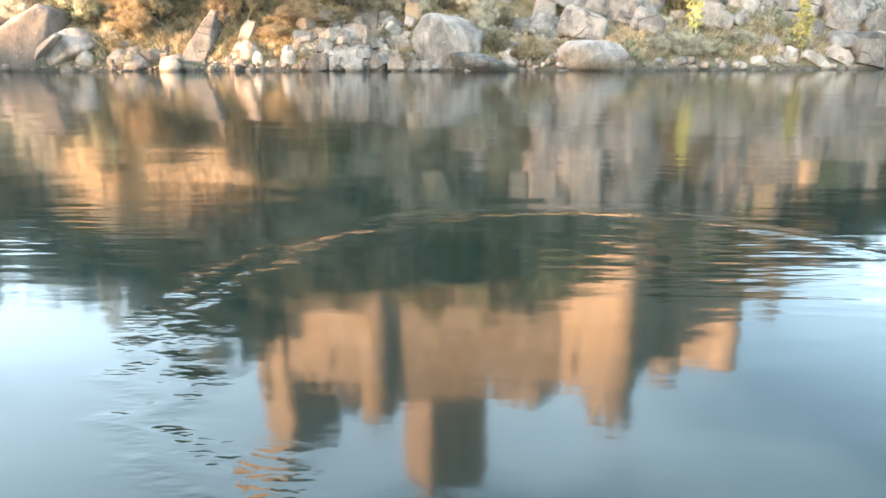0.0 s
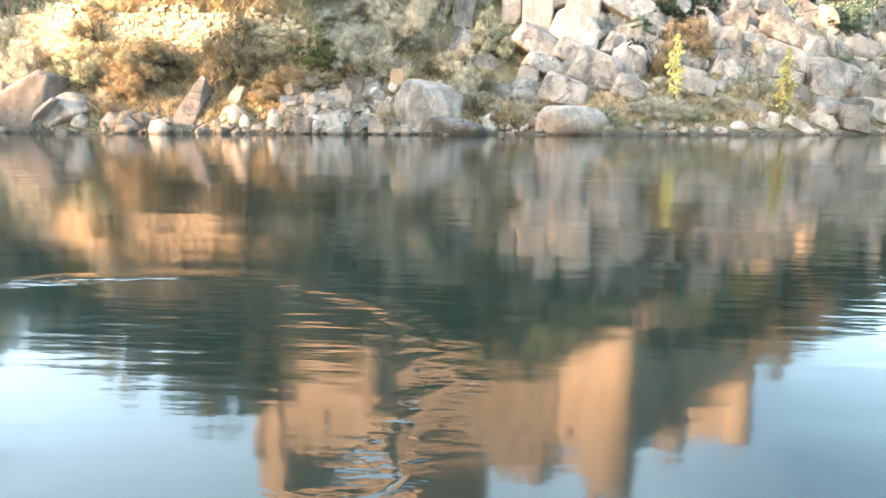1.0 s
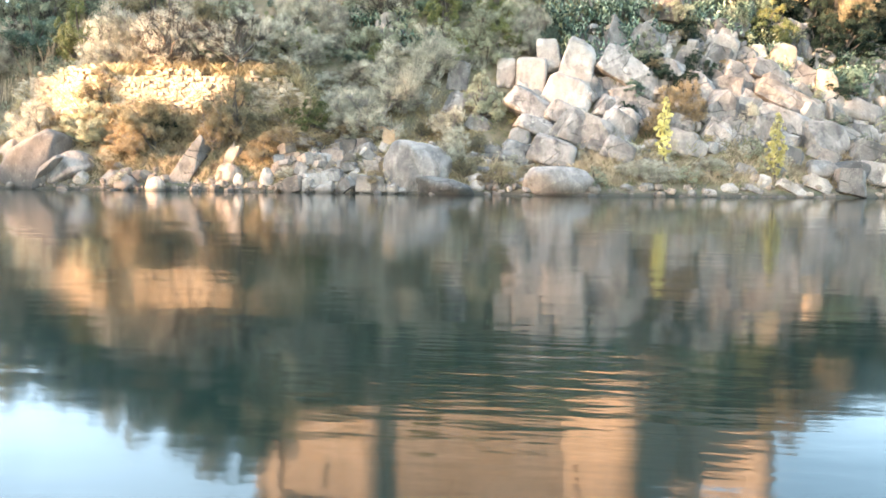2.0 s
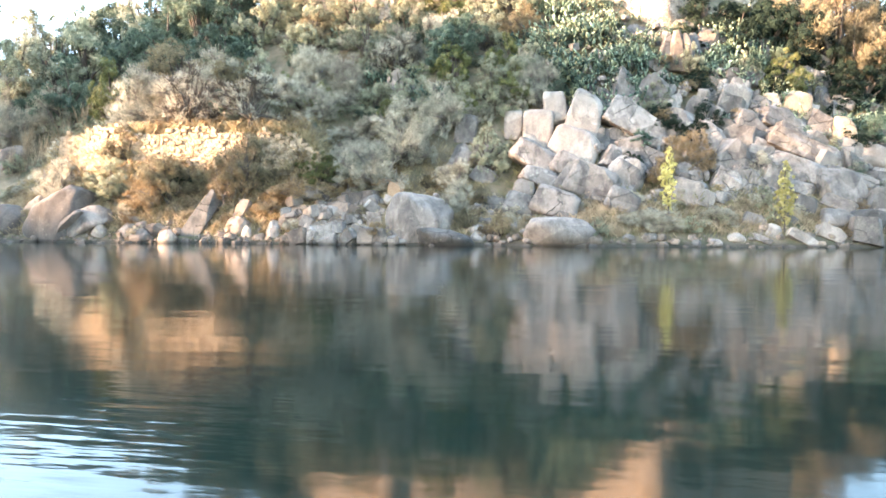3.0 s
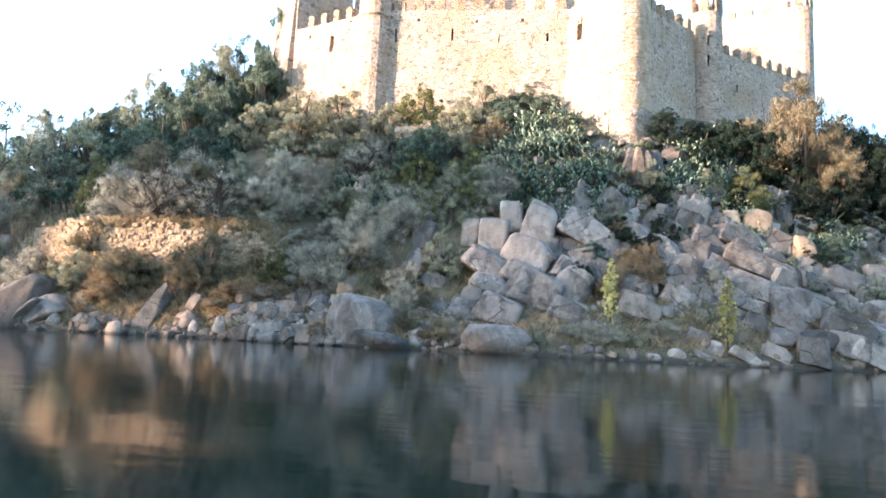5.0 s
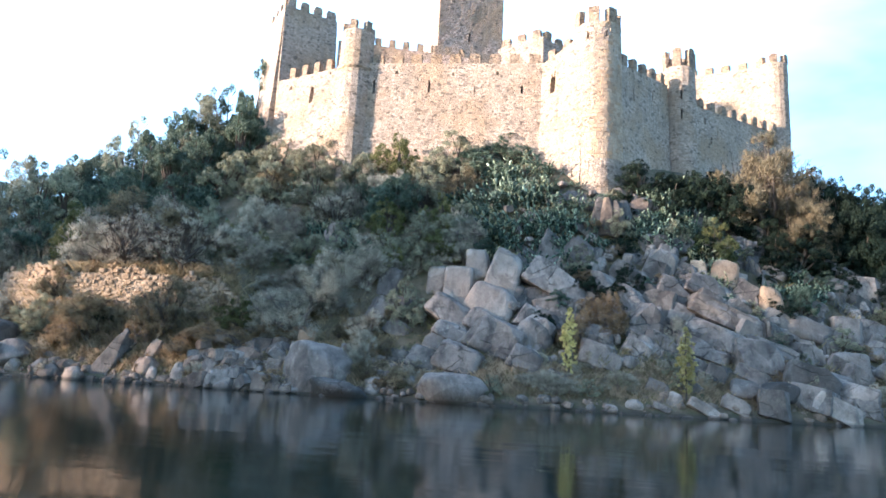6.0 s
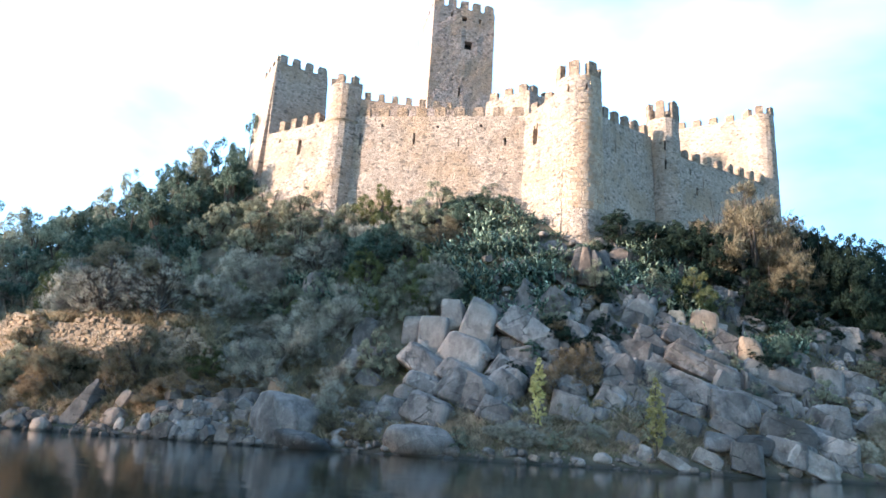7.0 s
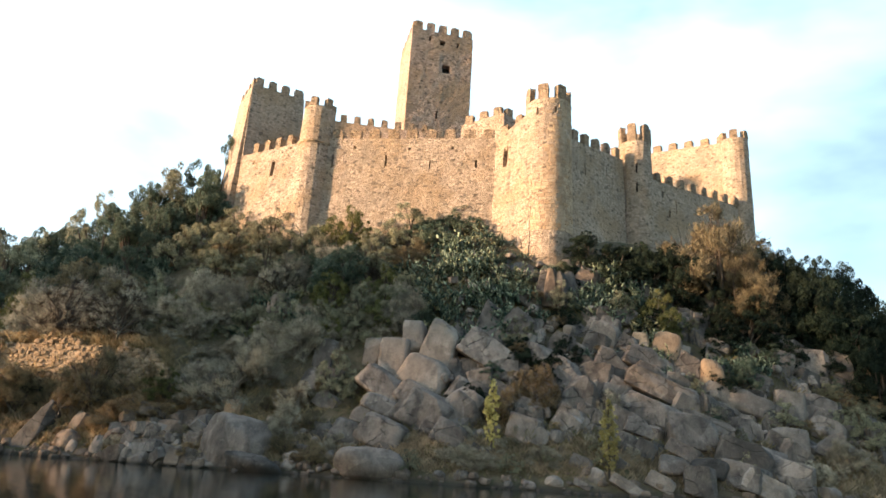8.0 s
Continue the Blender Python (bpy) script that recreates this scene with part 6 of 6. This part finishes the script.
def undergrowth():
    """Low bushes that close the slope between the larger ones."""
    rnd = random.Random(21)
    k = 0
    for kinds, a, b, d0, d1, count in ((("olive", "grey", "evergreen", "olive"), -42, 3, 8, 23, 100), (("grey", "rust", "gold", "rust"), -40, 8, 0.7, 4.6, 120), (("grey", "gold", "rust", "grey"), -38, 4, 5.0, 9, 60), (("holm", "holm", "holm"), 26, 48, 19, 30, 26),
                                       (("olive", "grey", "rust", "grey"), 8, 46, 1.2, 6, 50), (("olive", "evergreen", "rust", "holm", "olive"), 8, 46, 6, 17, 60), (("evergreen", "olive"), 12, 26, 16, 20, 10), (("cactus", "cactus", "cactus_dry"), 4, 17, 12, 22, 34), (("cactus", "cactus", "holm"), 18, 27, 15, 20, 20)):
        for _ in range(count):
            x = rnd.uniform(a, b)
            y = lerp_table(x, SHORE) + rnd.uniform(d0, d1)
            lift = 0.45 if a == 8 and d0 > 5 else 0.0
            if 4 < x < 13 and 50.5 < y < 56:
                k += 1
                continue
            plant(kinds[k % len(kinds)], x, y, rnd.uniform(0.8, 1.6) if d1 > 16 else rnd.uniform(0.4, 1.0), rnd.uniform(0.7, 1.0), k, rough_ground(x, y) + lift)
            k += 1


undergrowth()


# ---- unseen wooded bank upstream, added to hold the low sun off the island ----
ALONG, BANK_AT = Vector((-0.51, 0.86)), Vector((-68.0, 11.6))


def bank_point(s, d):
    return BANK_AT + ALONG * s + Vector((-0.86, -0.51)) * d


def build_shade_bank():
    rows = [(s, d) for s in range(-60, 43, 3) for d in range(-24, 61, 6)]
    verts = []
    for s, d in rows:
        p = bank_point(s, d)
        ridge = 7.5 * math.exp(-((max(0.0, abs(d) - 4) / 11) ** 2)) if d < 4 else 7.5
        verts.append((p.x, p.y, -1.5 + ridge * max(0.0, 1 - (abs(s + 9) / 52) ** 4) + noise.noise(Vector((s * 0.1, d * 0.1, 7))) * 1.5))
    n = len(range(-24, 61, 6))
    faces = [(i * n + j, (i + 1) * n + j, (i + 1) * n + j + 1, i * n + j + 1) for i in range(len(rows) // n - 1) for j in range(n - 1)]
    tagged(new("shade_bank", mesh_of("shade_bank", verts, faces, SOIL, True)), "unseen earthen river bank added upstream to shade the island", "ground", kind="structure")
    rnd = random.Random(9)
    k = 0
    for s0, s1, step, d, kind, size, top in SHADE_TREES:
        s = s0
        while s < s1:
            p = bank_point(s + rnd.uniform(-0.2, 0.2) * step, d + rnd.uniform(-1, 1))
            w = size * rnd.uniform(0.9, 1.1)
            foot = 4.6
            plant(kind, p.x, p.y, w, ((top + 1.5 * max(0.0, -4 - s)) * rnd.uniform(0.97, 1.03) - foot) / ((2.0 if kind == "pine" else 1.75) * w), k, foot)
            s += step
            k += 1


# runs of trees along the bank: from, to, spacing, distance back, kind, half-width, height of the tops
# tops and gaps are set to choose which slopes catch the sun
SHADE_TREES = [(-3.8, -3, 9, 8, "evergreen", 2.6, 25.0), (-46, -13, 4.7, 2, "evergreen", 2.8, 35.0), (-12, 0, 6.0, 2, "evergreen", 2.8, 35.0), (-43, -13, 5.5, 12, "evergreen", 2.8, 37.0), (-11, -1, 8.0, 12, "evergreen", 2.5, 37.0), (0.8, 4.4, 2.2, 2, "pine", 2.2, 20.5), (0.8, 4.4, 2.2, 5, "pine", 2.2, 25.5), (0.8, 4.6, 2.4, 8, "pine", 2.4, 30.5), (6.4, 12.6, 2.5, 2, "evergreen", 2.0, 14.2), (7, 12.6, 3.2, 8, "evergreen", 2.2, 14.2),
             (14.3, 34, 4.6, 3, "evergreen", 2.6, 29.0), (14.8, 34, 5.6, 8, "evergreen", 2.6, 30.0), (-2, 34, 7.0, 11, "pine", 5.0, 36.3), (1, 34, 8.0, 16, "pine", 5.0, 36.5), (3, 34, 8.5, 21, "pine", 5.0, 37.0)]
build_shade_bank()


# ---- old retaining wall on the bank ----
def retaining_wall():
    wall = tagged(new("retaining_wall"), "crumbling dry-stone retaining wall in warm sunlight", "wall", kind="structure")
    rnd = random.Random(12)
    protos = [from_bm("stone", low_stone(k), BANK_STONE_PLAIN) for k in range(6)]
    z, rest, rest_faces = 5.0, [], []
    while z < 8.8:
        h = rnd.uniform(0.16, 0.30)
        x = -30.5 + rnd.uniform(0, 0.5)
        while x < -9.2:
            w = rnd.uniform(0.22, 0.62)
            top = 8.3 + 0.4 * math.sin(x * 0.9) + 0.25 * math.sin(x * 2.7) - max(0.0, x + 16) * 0.22
            if z < top and rnd.random() < 0.95:
                m = pose(x + w / 2, lerp_table(x, SHORE) + 4.48 + (z - 5) * 0.06 + rnd.uniform(-0.12, 0.12), z + rnd.uniform(-0.06, 0.06), rnd.uniform(-8, 8), rnd.uniform(-10, 10), rnd.uniform(-8, 8) + rnd.choice((0, 180))) @ Matrix.Diagonal((w * rnd.uniform(1.05, 1.3), 0.40, h * rnd.uniform(1.2, 1.6), 1))
                me = rnd.choice(protos)
                if x > -19.5:
                    part("stone", me, wall).matrix_basis = m
                else:
                    k = len(rest)
                    rest += [tuple(m @ v.co) for v in me.vertices]
                    rest_faces += [[k + i for i in f.vertices] for f in me.polygons]
            x += w
        z += h
    core = [(-30.5 + i, lerp_table(-30.5 + i, SHORE) + y, z) for i in range(22) for y, z in ((4.27, 4.6), (4.50, 8.1 - max(0.0, i - 14.5) * 0.22))]
    part("earth_core", mesh_of("earth_core", core, [(2 * i, 2 * i + 2, 2 * i + 3, 2 * i + 1) for i in range(21)], BANK_STONE), wall)
    tagged(part("stone_rest", mesh_of("stone_rest", rest, rest_faces, BANK_STONE_PLAIN), wall), kind="stuff")


def low_stone(seed):
    bm = bmesh.new()
    bmesh.ops.create_cube(bm, size=1.0)
    rnd = random.Random(seed)
    for v in bm.verts:
        v.co = Vector([c * rnd.uniform(0.66, 1.0) for c in v.co]) + Vector((0, 0, 0.5))
    bmesh.ops.bevel(bm, geom=bm.edges[:], offset=0.13, segments=1, affect="EDGES")
    return bm


retaining_wall()


def grass(name, label, mat, count, seed, spot, tall, lift=0.0, sway=0.5):
    """Blades of grass in tufts, as one object."""
    rnd = random.Random(seed)
    verts, faces = [], []
    while len(faces) < count:
        x, y = spot(rnd)
        hgt, raised = rnd.uniform(*tall), rnd.uniform(0, lift)
        for _ in range(12):
            px, py = x + rnd.gauss(0, 0.16), y + rnd.gauss(0, 0.16)
            z = rough_ground(px, py) - 0.03 + raised
            if z < -0.12:
                continue
            a, w, h = rnd.uniform(0, math.tau), rnd.uniform(0.005, 0.014), hgt * rnd.uniform(0.5, 1.1)
            lx, ly = rnd.gauss(0, sway) * h, rnd.gauss(0, sway) * h
            k = len(verts)
            verts += [(px - w * math.cos(a), py - w * math.sin(a), z), (px + w * math.cos(a), py + w * math.sin(a), z), (px + lx * 0.5, py + ly * 0.5, z + h * 0.65), (px + lx, py + ly, z + h)]
            faces += [(k, k + 1, k + 2), (k + 1, k + 3, k + 2)]
    tagged(new(name, mesh_of(name, verts, faces, mat)), label, "grass", kind="stuff")


def on_bank(a, b, d0, d1):
    def spot(r):
        x = r.uniform(a, b)
        return x, lerp_table(x, SHORE) + r.uniform(d0, d1)
    return spot


grass("dry_grass", "dry straw-coloured grass tufts on the bank", GRASS_DRY, 90000, 2, on_bank(-38, 3, 1.0, 9), (0.2, 0.55))
grass("bank_brush", "tangled greyish-tan dry brush along the shore", GRASS_TAN, 70000, 11, on_bank(-40, 12, 1.1, 4.4), (0.2, 0.6))
grass("shore_brush", "tangled dry weeds below the slope rocks", GRASS_TAN, 60000, 12, on_bank(8, 46, 1.1, 6.0), (0.2, 0.6))
grass("golden_grass", "tall golden dry grass over the stony bank", GRASS_DRY, 30000, 15, on_bank(-17, -1, 1.3, 5.4), (0.2, 0.5))
grass("bank_grass", "greenish rough grass between the shore rocks", GRASS_GREEN, 40000, 3, on_bank(-30, 44, 0.9, 5.5), (0.15, 0.45))
grass("slope_grass", "rough olive weeds between the slope rocks", GRASS_GREEN, 24000, 4, on_bank(4, 46, 4.0, 18), (0.25, 0.65), 0.7)
grass("wall_grass", "golden dry grass on top of the old retaining wall", GRASS_DRY, 44000, 6, on_bank(-32, -9, 3.0, 5.8), (0.3, 0.85))
grass("dry_canes", "tall pale dry canes standing above the bank", GRASS_TAN, 2600, 8, on_bank(-48, -35, 9.0, 15.0), (1.6, 3.2), 0.0, 0.09)


# ---- squared blocks that face the tall bow turret ----
def turret_blocks():
    rnd = random.Random(33)
    protos = []
    for k in range(5):
        bm = bmesh.new()
        bmesh.ops.create_cube(bm, size=1.0)
        shape = random.Random(k)
        for v in bm.verts:
            v.co = Vector([c * shape.uniform(0.92, 1.0) for c in v.co])
        bmesh.ops.bevel(bm, geom=bm.edges[:], offset=0.07, segments=1, affect="EDGES")
        protos.append(from_bm("stone_block", bm, ASHLAR))
    z = 22.4
    while z < 36.2:
        h = rnd.uniform(0.30, 0.42)
        a = 288 + rnd.uniform(-26, 8) - max(0.0, 29 - z) * 9
        r = 2.3 + (36.4 - z - h / 2) * 0.022
        while a < 352:
            w = rnd.uniform(0.38, 0.70)
            step = math.degrees(w / r)
            mid = a + step / 2
            slit = any(abs(mid - s) < 9 and abs(z + h / 2 - 35.05) < 0.65 for s in (249, 294))
            if not slit and z + h < 36.45:
                out = r - 0.088 + rnd.uniform(-0.02, 0.02)
                ob = part("stone_block", rnd.choice(protos), bow)
                ob.matrix_basis = pose(TURRET[0] + out * math.cos(radians(mid)), TURRET[1] + out * math.sin(radians(mid)), z + h / 2, rnd.uniform(-2, 2), rnd.uniform(-2, 2), mid + 90) @ Matrix.Diagonal((w - 0.012, 0.24, h - 0.012, 1))
            a += step
        z += h


turret_blocks()
